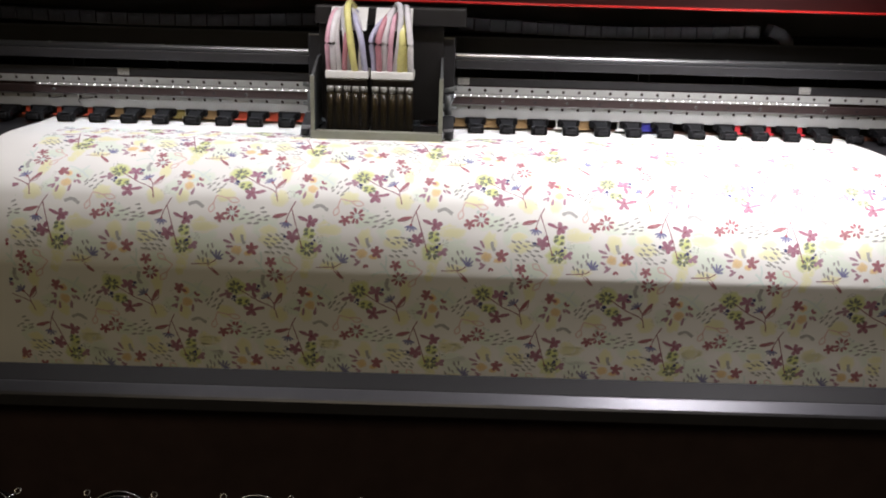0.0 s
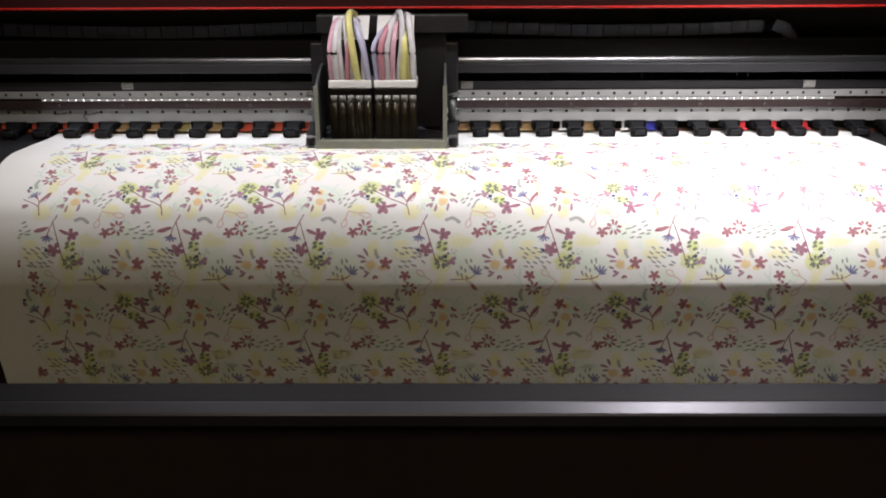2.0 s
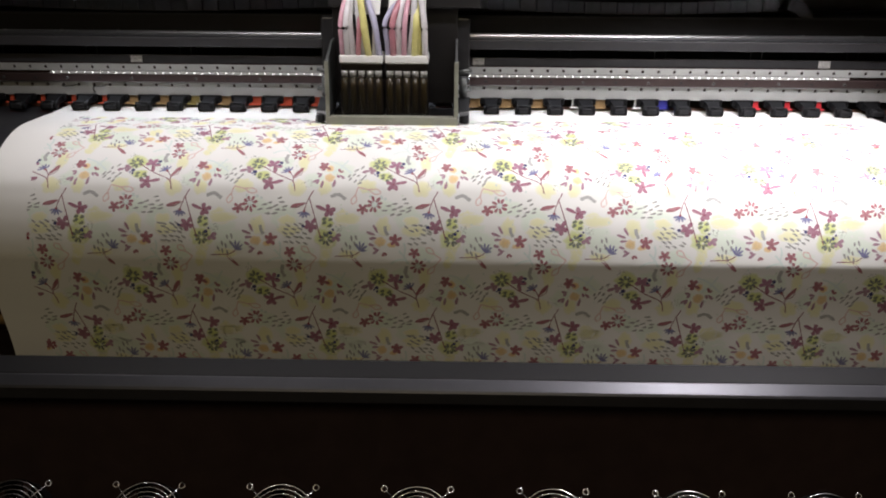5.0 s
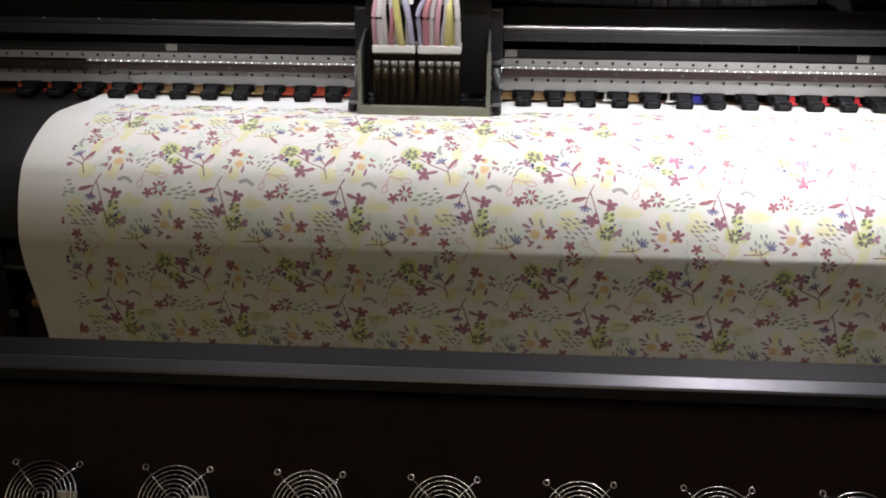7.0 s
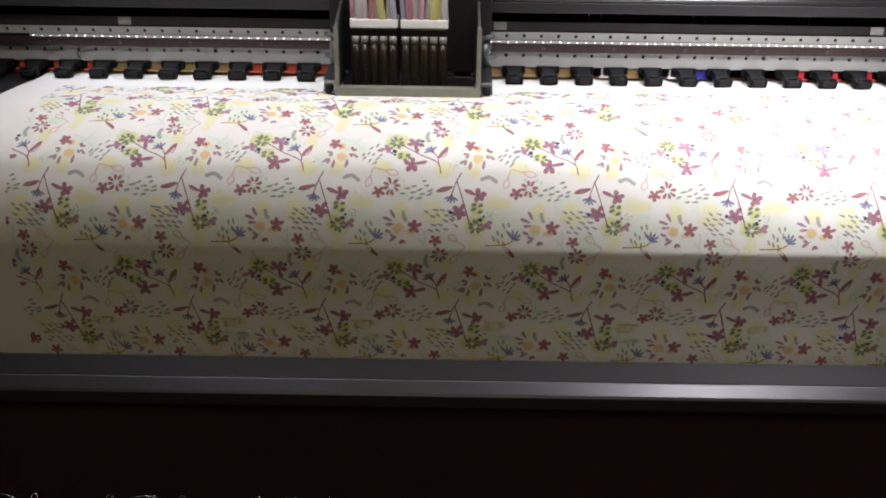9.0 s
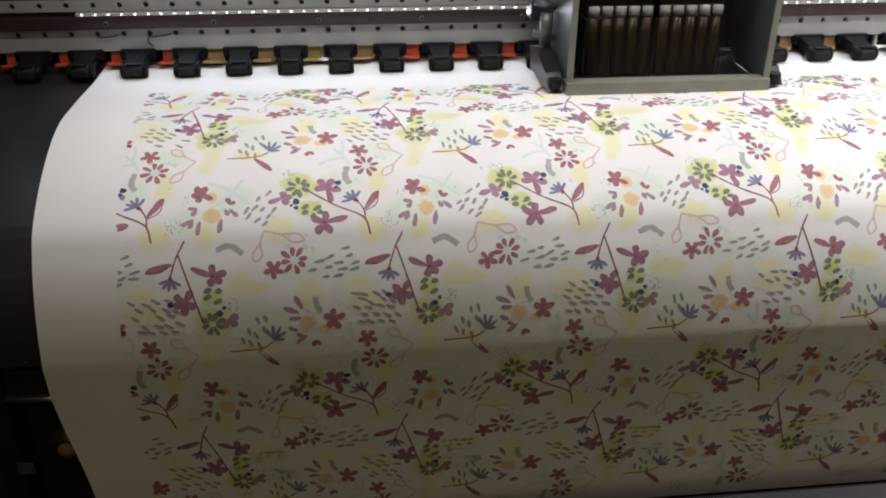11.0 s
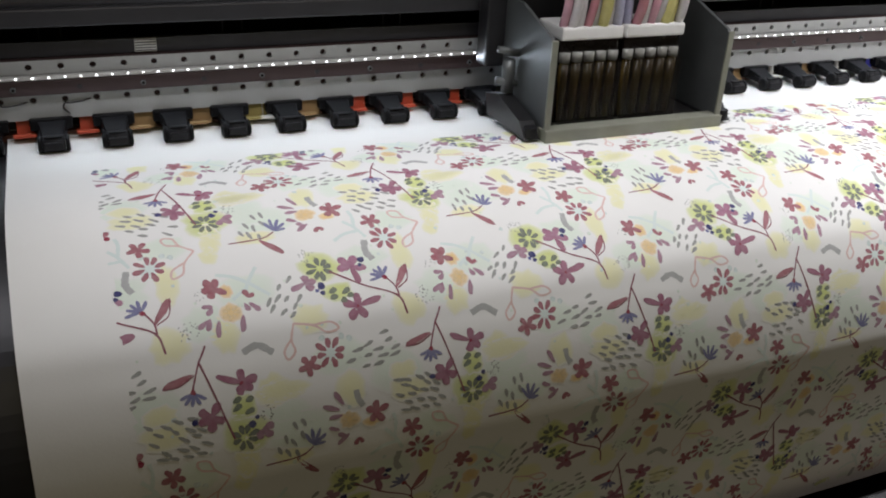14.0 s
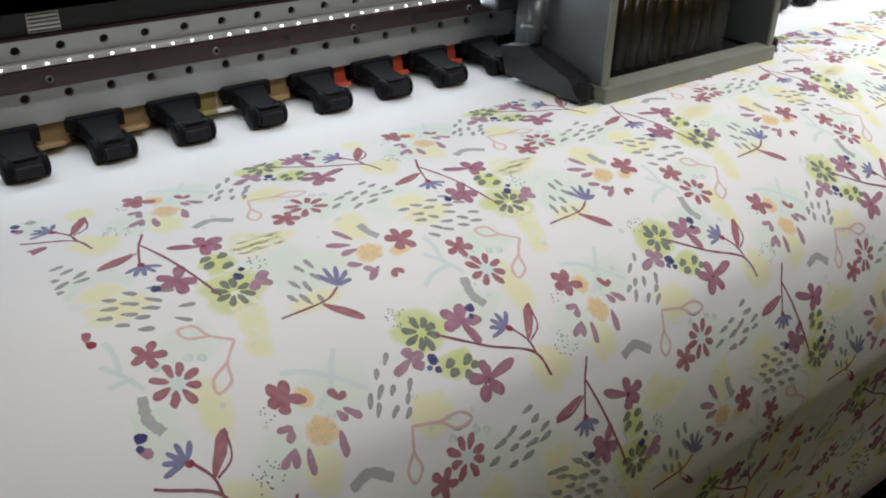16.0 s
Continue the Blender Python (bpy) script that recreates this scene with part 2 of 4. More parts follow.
# ---- the room ----
PITCH = 0.066
part("floor", box(-4, 6, -5, 3, -0.1, 0.0), M_FLOOR)
for nm, bx in (("wall_north", (-4, 6, 3.0, 3.15, 0, 3)), ("wall_south", (-4, 6, -5.15, -5.0, 0, 3)), ("wall_west", (-4.15, -4, -5, 3, 0, 3)), ("wall_east", (6, 6.15, -5, 3, 0, 3))):
    tagged(part(nm, box(*bx), M_WALL), "plain grey plaster wall of the print shop", "wall", kind="structure")
tagged(bpy.data.objects["floor"], "dark worn concrete workshop floor", "floor", kind="structure")
tagged(part("ceiling", box(-4, 6, -5, 3, 3.0, 3.1), M_CEIL), "plain white workshop ceiling", "ceiling", kind="structure")

# ---- the printer's body ----
printer = thing("wide_format_printer", (0.8, 0, 0), "black wide-format fabric printer with a red trim strip", "printer")


def body(name, bm, material, label="", parent=None, smooth=False):
    """A part of the printer, given in world places."""
    bmesh.ops.translate(bm, verts=bm.verts, vec=(-0.8, 0, 0))
    return part(name, bm, material, parent or printer, label, smooth)


X0, X1 = -0.62, 2.25
body("front_panel", box(X0, X1, -0.495, -0.475, 0.02, 0.596), M_VOID, "matt black front panel under the platen")
body("base_beam", box(X0, X1, -0.47, 0.30, 0.02, 0.45), M_VOID)
PROF = ((0.0968, 0.9518), (0.006, 0.9504), (-0.100, 0.9556), (-0.1844, 0.9559), (-0.2565, 0.9357), (-0.3179, 0.9024), (-0.3424, 0.8730), (-0.3592, 0.8400), (-0.3706, 0.8060),
        (-0.3780, 0.7740), (-0.3784, 0.7665), (-0.3755, 0.740), (-0.3673, 0.6573), (-0.3634, 0.5674), (-0.3582, 0.5126))
CURVE = [(v.x, v.y) for v in spline([(y, z, 0) for y, z in PROF])]
ARC = [0.0]
for (ya, za), (yb, zb) in zip(CURVE, CURVE[1:]):
    ARC.append(ARC[-1] + math.hypot(yb - ya, zb - za))


def on_curve(s, h=0.0):
    s = min(max(s, 0.0), ARC[-1] - 1e-6)
    i = int(np.searchsorted(ARC, s, side="right")) - 1
    f = (s - ARC[i]) / (ARC[i + 1] - ARC[i])
    (ya, za), (yb, zb) = CURVE[i], CURVE[i + 1]
    l = math.hypot(yb - ya, zb - za)
    return ya + f * (yb - ya) + h * (zb - za) / l, za + f * (zb - za) - h * (yb - ya) / l


# platen: the same curve 4 mm deeper, ending where the cloth hangs free
sec = [on_curve(s, -0.004) for s in np.linspace(0.0, 0.572, 44)]
sec += [(y + 0.03, z + 0.002) for y, z in (sec[-1],)] + [(-0.28, 0.885), (0.10, 0.885)]
sec = [(0.16, 0.946)] + sec + [(0.16, 0.885)]
body("platen", extruded(sec, X0 + 0.05, X1 - 0.05), M_PLATEN, "smooth black curved platen", smooth=False)
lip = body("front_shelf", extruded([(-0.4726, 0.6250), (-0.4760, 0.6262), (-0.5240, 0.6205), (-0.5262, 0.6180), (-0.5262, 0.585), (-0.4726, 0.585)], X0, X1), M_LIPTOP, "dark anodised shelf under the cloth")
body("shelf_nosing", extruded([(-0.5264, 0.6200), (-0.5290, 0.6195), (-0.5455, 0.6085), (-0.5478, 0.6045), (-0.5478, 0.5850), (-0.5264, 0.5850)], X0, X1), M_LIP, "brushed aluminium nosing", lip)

# perforated beam plate, each cell with its hole
HOLE0, YP = 0.27 * PITCH, 0.047


def holed_strip(z_hole, z_lo, z_hi, ks, r=0.0036):
    own = bmesh.new()
    half = PITCH / 4
    corners = [math.atan2(dz, dx) % math.tau for dx in (-half, half) for dz in (z_hi - z_hole, z_lo - z_hole)]
    turns = sorted([j * math.tau / 12 for j in range(12)] + corners)
    for k in ks:
        cx = HOLE0 + k * PITCH / 2
        ring, outer, back = [], [], []
        for a in turns:
            c, s = math.cos(a), math.sin(a)
            f = min(half / abs(c) if abs(c) > 1e-6 else 9, (z_hi - z_hole) / s if s > 1e-6 else 9, (z_lo - z_hole) / s if s < -1e-6 else 9)
            outer.append(own.verts.new((cx + f * c, YP, z_hole + f * s)))
            ring.append(own.verts.new((cx + r * c, YP, z_hole + r * s)))
            back.append(own.verts.new((cx + r * c, YP + 0.004, z_hole + r * s)))
        for j in range(len(turns)):
            n = (j + 1) % len(turns)
            own.faces.new((outer[j], outer[n], ring[n], ring[j]))
            own.faces.new((ring[j], ring[n], back[n], back[j]))
    return own


KS = range(-18, 66)
beam = body("beam_core", box(X0, X1, YP + 0.005, YP + 0.06, 0.978, 1.041), M_VOID)
for nm, args in (("upper_perforated_plate", (1.034, 1.0265, 1.0415, KS)), ("lower_perforated_plate", (0.997, 0.975, 1.0045, KS))):
    hs = holed_strip(*args)
    bmesh.ops.remove_doubles(hs, verts=hs.verts, dist=1e-5)
    body(nm, hs, M_PLATE, "grey painted steel strip with a row of holes", beam)
bar = body("brown_bar", box(X0, X1, 0.039, YP + 0.004, 1.0050, 1.0205, 0.0006), M_BROWN, "dark brown anodised bar")
for k in range(-7, 30):
    x = HOLE0 + (2.55 + 2.05 * (k - 0)) * PITCH / 2
    if k % 2 == 0:
        sc = tube((x, 0.0392, 1.0125), (x, 0.0368, 1.0125), 0.0030, 10)
        body("screw", sc, M_GREYBRK, "", bar)
        body("screw", tube((x, 0.0368, 1.0125), (x, 0.0363, 1.0125), 0.0017, 6), M_PIT, "", bar)
    else:
        body("screw", tube((x, 0.0392, 1.0125), (x, 0.0380, 1.0125), 0.0030, 10), M_DARK, "", bar)
led = body("led_strip", box(-0.07, 1.60, 0.041, YP + 0.003, 1.0212, 1.0258, 0.0008), M_LEDTUBE, "clear strip of small white lights")
led_mesh = mesh_of("led", box(-0.0009, 0.0009, -0.0007, 0.0007, -0.0005, 0.0005), M_LED)
for i in range(100):
    o = new("led", led_mesh)
    o.parent = led
    o.location = (-0.062 + i * PITCH / 4 - 0.8, 0.0402, 1.0238)
for x in (HOLE0 - PITCH, HOLE0):
    pts = spline([(x + 0.001, YP + 0.003, 0.996), (x, YP - 0.003, 0.9945), (x + 0.004, YP - 0.004, 0.9935), (x + 0.018, YP - 0.003, 0.9945), (x + 0.032, YP + 0.003, 0.997)], 5)
    body("cable_tie", swept(pts, 0.0009, 6), M_DARK, "thin black wire tie", beam)
pts = spline([(HOLE0, YP - 0.002, 0.995), (HOLE0 - 0.003, YP - 0.003, 0.988), (HOLE0 + 0.003, YP - 0.004, 0.981)], 5)
body("cable_tie", swept(pts, 0.0009, 6), M_DARK, "", beam)

# drive belt above the plate, slab, shaft
belt = body("drive_belt", box(X0, X1, 0.058, 0.062, 1.0425, 1.0585), M_SLAB, "dark toothed drive belt")
for x in (0.11, 0.83, 1.55):
    tb = body("belt_label", box(x - 0.012, x + 0.012, 0.0570, 0.0577, 1.0430, 1.0580), M_WHITE, "small white label with grey lines", belt)
    for k in range(5):
        body("label_line", box(x - 0.0115, x + 0.0115, 0.0565, 0.0569, 1.0440 + k * 0.003, 1.0452 + k * 0.003), M_GREYBRK, "", belt)
body("guide_slab", box(X0, X1, 0.035, 0.10, 1.0790, 1.0985, 0.002), M_SLAB, "dark grey aluminium guide beam")
for k in range(14):
    x = -0.4 + k * 0.2
    body("standoff", box(x - 0.001, x + 0.001, 0.07, 0.072, 1.0590, 1.079), M_SLAB)
    body("standoff", box(x + 0.022, x + 0.024, 0.07, 0.072, 1.0590, 1.079), M_SLAB)
shaft = body("guide_shaft", tube((X0, 0.052, 1.1035), (X1, 0.052, 1.1035), 0.0062, 20), M_STEEL, "polished steel guide shaft", smooth=True)
for k in range(24):
    x = -0.51 + k * 0.118
    body("shaft_bolt", tube((x, 0.052, 1.1080), (x, 0.052, 1.1108), 0.0022, 8), M_STEEL, "", shaft)
body("inner_black_panel", box(X0, X1, 0.11, 0.115, 0.98, 1.135), M_DARK)
body("rear_ledge", extruded([(0.11, 1.135), (0.16, 1.138), (0.16, 1.142), (0.11, 1.139)], X0, X1), M_SLAB, "dark metal ledge")
body("rear_ledge", extruded([(0.16, 1.142), (0.21, 1.142), (0.21, 1.150), (0.16, 1.150)], X0, X1), M_SLAB)
body("rear_panel", box(X0, X1, 0.21, 0.22, 1.0, 1.55), M_REAR, "grey rear panel")

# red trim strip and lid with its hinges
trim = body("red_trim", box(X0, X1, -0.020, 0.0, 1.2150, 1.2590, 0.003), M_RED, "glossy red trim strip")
# the light along the lower edge is put into this tube's colour
body("trim_edge", tube((X0, -0.0215, 1.2155), (X1, -0.0215, 1.2155), 0.0024, 10), M_REDLIT, "red rolled edge coloured brighter as if lit", trim)
body("lid", extruded([(0.0, 1.261), (-0.02, 1.261), (-0.55, 1.80), (-0.54, 1.815), (0.22, 1.56), (0.22, 1.545), (0.0, 1.45)], X0, X1), M_PIT, "open black lid")
for x in (0.342, 1.096):
    body("hinge", box(x - 0.030, x + 0.030, -0.0235, -0.019, 1.255, 1.266, 0.002), M_GREYBRK, "small grey metal hinge", trim)
for x in (X0, X1 - 0.06):
    body("end_housing", box(x, x + 0.06, -0.30, 0.22, 0.60, 1.56, 0.006), M_DARK, "black end housing")

# ---- pinch rollers ----
def pinch_roller():
    ob = thing("pinch_roller", (0, 0, 0.95), "black plastic pinch roller pressing on the cloth", "roller", "pinch rollers along the platen")
    arm = bmesh.new()
    rows = []
    for y, z0, z1, half in ((0.054, 0.010, 0.0262, 0.0175), (0.044, 0.010, 0.0262, 0.0160), (0.030, 0.009, 0.0225, 0.0130), (0.016, 0.008, 0.0185, 0.0118), (0.008, 0.008, 0.0160, 0.0115)):
        rows.append([arm.verts.new(v) for v in ((-half, y, z0), (half, y, z0), (half, y, z1), (-half, y, z1))])
    for p, q in zip(rows, rows[1:]):
        for k in range(4):
            arm.faces.new((p[k], p[(k + 1) % 4], q[(k + 1) % 4], q[k]))
    arm.faces.new(rows[0])
    arm.faces.new(rows[-1][::-1])
    bmesh.ops.bevel(arm, geom=arm.edges[:], offset=0.0010, segments=1, affect="EDGES")
    part("arm", arm, M_ARM, ob)
    part("arm_base", box(-0.0225, 0.0225, 0.040, 0.056, 0.014, 0.0272, 0.002), M_ARM, ob)
    part("roller", tube((-0.0118, 0.0070, 0.0098), (0.0118, 0.0070, 0.0098), 0.0090, 20), M_RUBBER, ob, "black rubber roller", True)
    for sx in (-1, 1):
        rim = tube((sx * 0.0120, 0.0070, 0.0100), (sx * 0.0152, 0.0070, 0.0100), 0.0095, 18)
        rim = tube((sx * 0.0152, 0.0070, 0.0100), (sx * 0.0164, 0.0070, 0.0100), 0.0095, 18, rim, 0.0078)
        part("end_cap", rim, M_ARM, ob, "", True)
        part("pivot", box(sx * 0.0140 - 0.0010, sx * 0.0140 + 0.0010, 0.012, 0.026, 0.010, 0.0175, 0.0006), M_ARM, ob)
    part("front_cap", box(-0.0100, 0.0100, -0.0048, -0.0012, 0.0050, 0.0145, 0.0014), M_RUBBER, ob)
    part("wiper", box(-0.0095, 0.0095, 0.0000, 0.0080, 0.0180, 0.0198, 0.0006), M_ARM, ob)
    return ob


first = pinch_roller()
first.location.x = -3 * PITCH
for i in range(-2, 28):
    copy_thing(first, Matrix.Translation((i * PITCH, 0, 0.95)))

# ---- the printed cloth ----
LEFT, RIGHT, SHEAR = -0.048, 1.645, 0.020
cloth = thing("printed_cloth", (0, 0, 0.95), "white cloth printed with small red, blue and green flowers", "cloth")


def cloth_point(u, s, h=0.0):
    """A place on the cloth: u across it, s along it from the rollers down, h above it."""
    y, z = on_curve(s, h)
    w = min(max((s - 0.60) / 0.20, 0.0), 1.0)
    return Vector((u + SHEAR * w * w * (3 - 2 * w) * max(0.0, 1 - (u - LEFT) / 0.45), y, z - 0.95))


def cloth_sheet():
    own = bmesh.new()
    us = [LEFT, 0.0, 0.05] + list(np.linspace(0.08, RIGHT, 30))
    ss = np.linspace(0.004, ARC[-1] - 0.004, 190)
    for h, flip in ((0.0, False), (-0.0008, True)):
        g = [[own.verts.new(cloth_point(u, s, h)) for u in us] for s in ss]
        for r in range(len(ss) - 1):
            for c in range(len(us) - 1):
                q = (g[r][c], g[r + 1][c], g[r + 1][c + 1], g[r][c + 1])
                own.faces.new(q[::-1] if flip else q)
    me = bpy.data.meshes.new("sheet")
    own.to_mesh(me)
    own.free()
    me.materials.append(M_CLOTH)
    for p in me.polygons:
        p.use_smooth = True
    ob = new("sheet", me)
    ob.parent = cloth
    return ob


sheet = cloth_sheet()

# inks
RED, MAG, MAUVE, BLUE, NAVY = (0.29, 0.016, 0.050), (0.27, 0.030, 0.112), (0.32, 0.125, 0.21), (0.095, 0.10, 0.30), (0.035, 0.035, 0.15)
DASH, GREEN, LIME, YELLOW, ORANGE = (0.25, 0.26, 0.24), (0.07, 0.105, 0.032), (0.62, 0.68, 0.26), (0.80, 0.79, 0.50), (0.78, 0.57, 0.27)
PINK, TEAL, GREY, STEM = (0.70, 0.50, 0.46), (0.66, 0.75, 0.72), (0.40, 0.41, 0.40), (0.23, 0.06, 0.09)
MAUVE2 = (0.31, 0.068, 0.17)
STAR, MINT = (0.065, 0.09, 0.04), (0.72, 0.80, 0.70)
INK_LIFT = 0.38
UREP, SREP = 0.2188, 0.2163
rnd = random.Random(7)


class Print:
    """Printed shapes: flat pieces that follow the cloth, a fraction of a millimetre above it."""

    def __init__(self):
        self.v, self.f, self.c = [], [], []

    def put(self, rim, centre, colour, h, rim_colour=None):
        b = len(self.v)
        self.v.append(cloth_point(centre[0], centre[1], h * INK_LIFT + 0.00004))
        self.c.append(colour)
        for u, s in rim:
            self.v.append(cloth_point(u, s, h * INK_LIFT + 0.00004))
            k = rnd.uniform(0.74, 1.02)
            self.c.append(rim_colour or tuple(min(x * k, 0.9) for x in colour))
        n = len(rim)
        for i in range(n):
            self.f.append((b, b + 1 + (i + 1) % n, b + 1 + i))

    def petal(self, u, s, ang, length, width, colour, h=0.0004, n=12):
        a = radians(ang)
        ca, sa = math.cos(a), math.sin(a)
        rim = []
        for i in range(n):
            t = i * math.tau / n
            px = length * 0.5 * (1 - math.cos(t))
            py = width * 0.5 * math.sin(t) * (0.65 + 0.5 * px / length) * rnd.uniform(0.74, 1.16)
            rim.append((u + px * ca - py * sa, s - (px * sa + py * ca)))
        self.put(rim, (u + length * 0.55 * ca, s - length * 0.55 * sa), tuple(c + (w - c) * 0.15 for c, w in zip(colour, CLOTH)), h)

    def dot(self, u, s, r, colour, h=0.0005):
        rim = [(u + r * rnd.uniform(0.8, 1.2) * math.cos(t * math.tau / 8), s + r * rnd.uniform(0.8, 1.2) * math.sin(t * math.tau / 8)) for t in range(8)]
        self.put(rim, (u, s), colour, h)

    def wash(self, u, s, ru, rs, colour, h=0.00015):
        """A soft patch that fades to the white of the cloth."""
        b = len(self.v)
        self.v.append(cloth_point(u, s, h * INK_LIFT + 0.00004))
        self.c.append(colour)
        n = 16
        wob = [rnd.uniform(0.80, 1.16) for _ in range(n)]
        rings = ((0.28, 0.0), (0.55, 0.06), (0.80, 0.30), (1.0, 1.0))
        for f, mixk in rings:
            for i in range(n):
                t = i * math.tau / n
                j = wob[i] * rnd.uniform(0.97, 1.03)
                self.v.append(cloth_point(u + ru * f * j * math.cos(t), s + rs * f * j * math.sin(t), h * INK_LIFT + 0.00004))
                self.c.append(tuple(a + (w - a) * mixk for a, w in zip(colour, CLOTH)))
        for i in range(n):
            m = (i + 1) % n
            self.f.append((b, b + 1 + m, b + 1 + i))
            for k in range(len(rings) - 1):
                o = b + 1 + k * n
                self.f.append((o + i, o + m, o + n + m, o + n + i))

    def stroke(self, pts, width, colour, h=0.00045):
        fine = spline([(u, s, 0) for u, s in pts], 8) if len(pts) > 2 else [Vector((*pts[0], 0)).lerp(Vector((*pts[1], 0)), k / 4) for k in range(5)]
        b = len(self.v)
        for i, p in enumerate(fine):
            d = (fine[min(i + 1, len(fine) - 1)] - fine[max(i - 1, 0)]).normalized()
            nrm = Vector((-d.y, d.x, 0)) * width * 0.5 * rnd.uniform(0.8, 1.2)
            for sg in (1, -1):
                q = p + nrm * sg
                self.v.append(cloth_point(q.x, q.y, h * INK_LIFT + 0.00004))
                self.c.append(colour)
        for i in range(len(fine) - 1):
            k = b + 2 * i
            self.f.append((k, k + 1, k + 3, k + 2))

    def daisy(self, u, s, n, r0, r, colour, turn=0):
        for i in range(n):
            a = turn + i * 360 / n
            self.petal(u + r0 * math.cos(radians(a)), s - r0 * math.sin(radians(a)), a + rnd.uniform(-10, 10), r * rnd.uniform(0.8, 1.1), r * 0.55, colour)

    def dashes(self, u, s, cols, rows, du, ds, ang, length, colour, lean=0.0):
        for r in range(rows):
            for c in range(cols):
                if rnd.random() < 0.15:
                    continue
                self.petal(u + (c - cols / 2 + 0.5 * (r % 2)) * du + lean * r + rnd.uniform(-0.15, 0.15) * du, s + (r - rows / 2) * ds + rnd.uniform(-0.2, 0.2) * ds,
                           ang + rnd.uniform(-16, 16), length * rnd.uniform(0.85, 1.15), length * 0.38, colour)

    def specks(self, u, s, r, n, colour):
        for _ in range(n):
            a, d = rnd.uniform(0, math.tau), r * math.sqrt(rnd.random())
            self.dot(u + d * math.cos(a), s + d * math.sin(a), 0.0006, colour)

    def thing(self, name, label):
        keep = [f for f in self.f if min(self.v[i].x for i in f) > PRINT_L and max(self.v[i].x for i in f) < PRINT_R]
        me = bpy.data.meshes.new(name)
        me.from_pydata([tuple(p) for p in self.v], [], keep)
        at = me.color_attributes.new("ink", "FLOAT_COLOR", "POINT")
        at.data.foreach_set("color", np.array([(*c, 1.0) for c in self.c], dtype=np.float32).ravel())
        me.materials.append(M_INK)
        for p in me.polygons:
            p.use_smooth = True
        ob = new(name, me)
        ob.parent = cloth
        return tagged(ob, label, kind="stuff")


PRINT_L, PRINT_R, PRINT_S0 = 0.031, 1.600, 0.167


def blade(p, u, s, a, b, width, colour, h=0.0004):
    """A petal drawn from one offset to another."""
    du, ds = b[0] - a[0], b[1] - a[1]
    p.petal(u + a[0], s + a[1], math.degrees(math.atan2(-ds, du)), math.hypot(du, ds), width, colour, h)


def spray_tall(p, u, s):
    """Upright spray: forked stem, red leaf, blue fan, two magenta flowers, berries and a green star."""
    p.wash(u + 0.024, s + 0.084, 0.024, 0.020, LIME)
    p.wash(u + 0.026, s + 0.058, 0.013, 0.013, LIME)
    p.stroke([(u, s), (u - 0.0030, s + 0.006), (u - 0.0073, s + 0.0135)], 0.0017, STEM)
    p.stroke([(u - 0.0073, s + 0.0135), (u - 0.0115, s + 0.0246), (u - 0.0154, s + 0.0365)], 0.0015, STEM)
    p.stroke([(u - 0.0068, s + 0.0140), (u + 0.0018, s + 0.0414), (u + 0.0150, s + 0.0855)], 0.0017, STEM)
    blade(p, u, s, (-0.0135, 0.0225), (-0.0395, 0.0305), 0.0072, RED)
    p.stroke([(u - 0.0125, s + 0.0235), (u - 0.026, s + 0.0305), (u - 0.0395, s + 0.0310)], 0.0012, STEM, 0.0006)
    p.dot(u - 0.0150, s + 0.0375, 0.0024, RED)
    for b in ((-0.0268, 0.0420), (-0.0232, 0.0475), (-0.0172, 0.0500), (-0.0100, 0.0490), (-0.0045, 0.0450)):
        blade(p, u, s, (-0.0150, 0.0385), b, 0.0038, BLUE)
    for b, w in (((0.0265, 0.0245), 0.0092), ((0.0405, 0.0330), 0.0090), ((0.0355, 0.0440), 0.0090), ((0.0235, 0.0475), 0.0092), ((0.0050, 0.0275), 0.0070)):
        blade(p, u, s, (0.0262, 0.0368), b, w, MAG)
    p.dot(u + 0.0262, s + 0.0368, 0.0016, RED, 0.0007)
    for b, w in (((0.0055, 0.0500), 0.0085), ((-0.0125, 0.0545), 0.0088), ((-0.0140, 0.0665), 0.0095), ((-0.0030, 0.0755), 0.0095), ((0.0080, 0.0680), 0.0090)):
        blade(p, u, s, (-0.0028, 0.0620), b, w, MAG)
    for a, b in (((0.0165, 0.0530), (0.0245, 0.0495)), ((0.0275, 0.0535), (0.0350, 0.0510)), ((0.0160, 0.0605), (0.0240, 0.0555)), ((0.0260, 0.0645), (0.0345, 0.0610))):
        blade(p, u, s, a, b, 0.0062, GREEN)
    p.dot(u + 0.0359, s + 0.0695, 0.0022, NAVY)
    p.dot(u + 0.0314, s + 0.0749, 0.0033, NAVY)
    p.dot(u - 0.0165, s + 0.0640, 0.0030, NAVY)
    p.daisy(u + 0.0235, s + 0.0856, 8, 0.0030, 0.0100, STAR, 20)
    for b in ((0.0500, 0.0780), (0.0480, 0.0890), (0.0350, 0.0900)):
        blade(p, u, s, (0.0395, 0.0815), b, 0.0080, MAUVE)
    p.specks(u + 0.0465, s + 0.0675, 0.0070, 20, DASH)


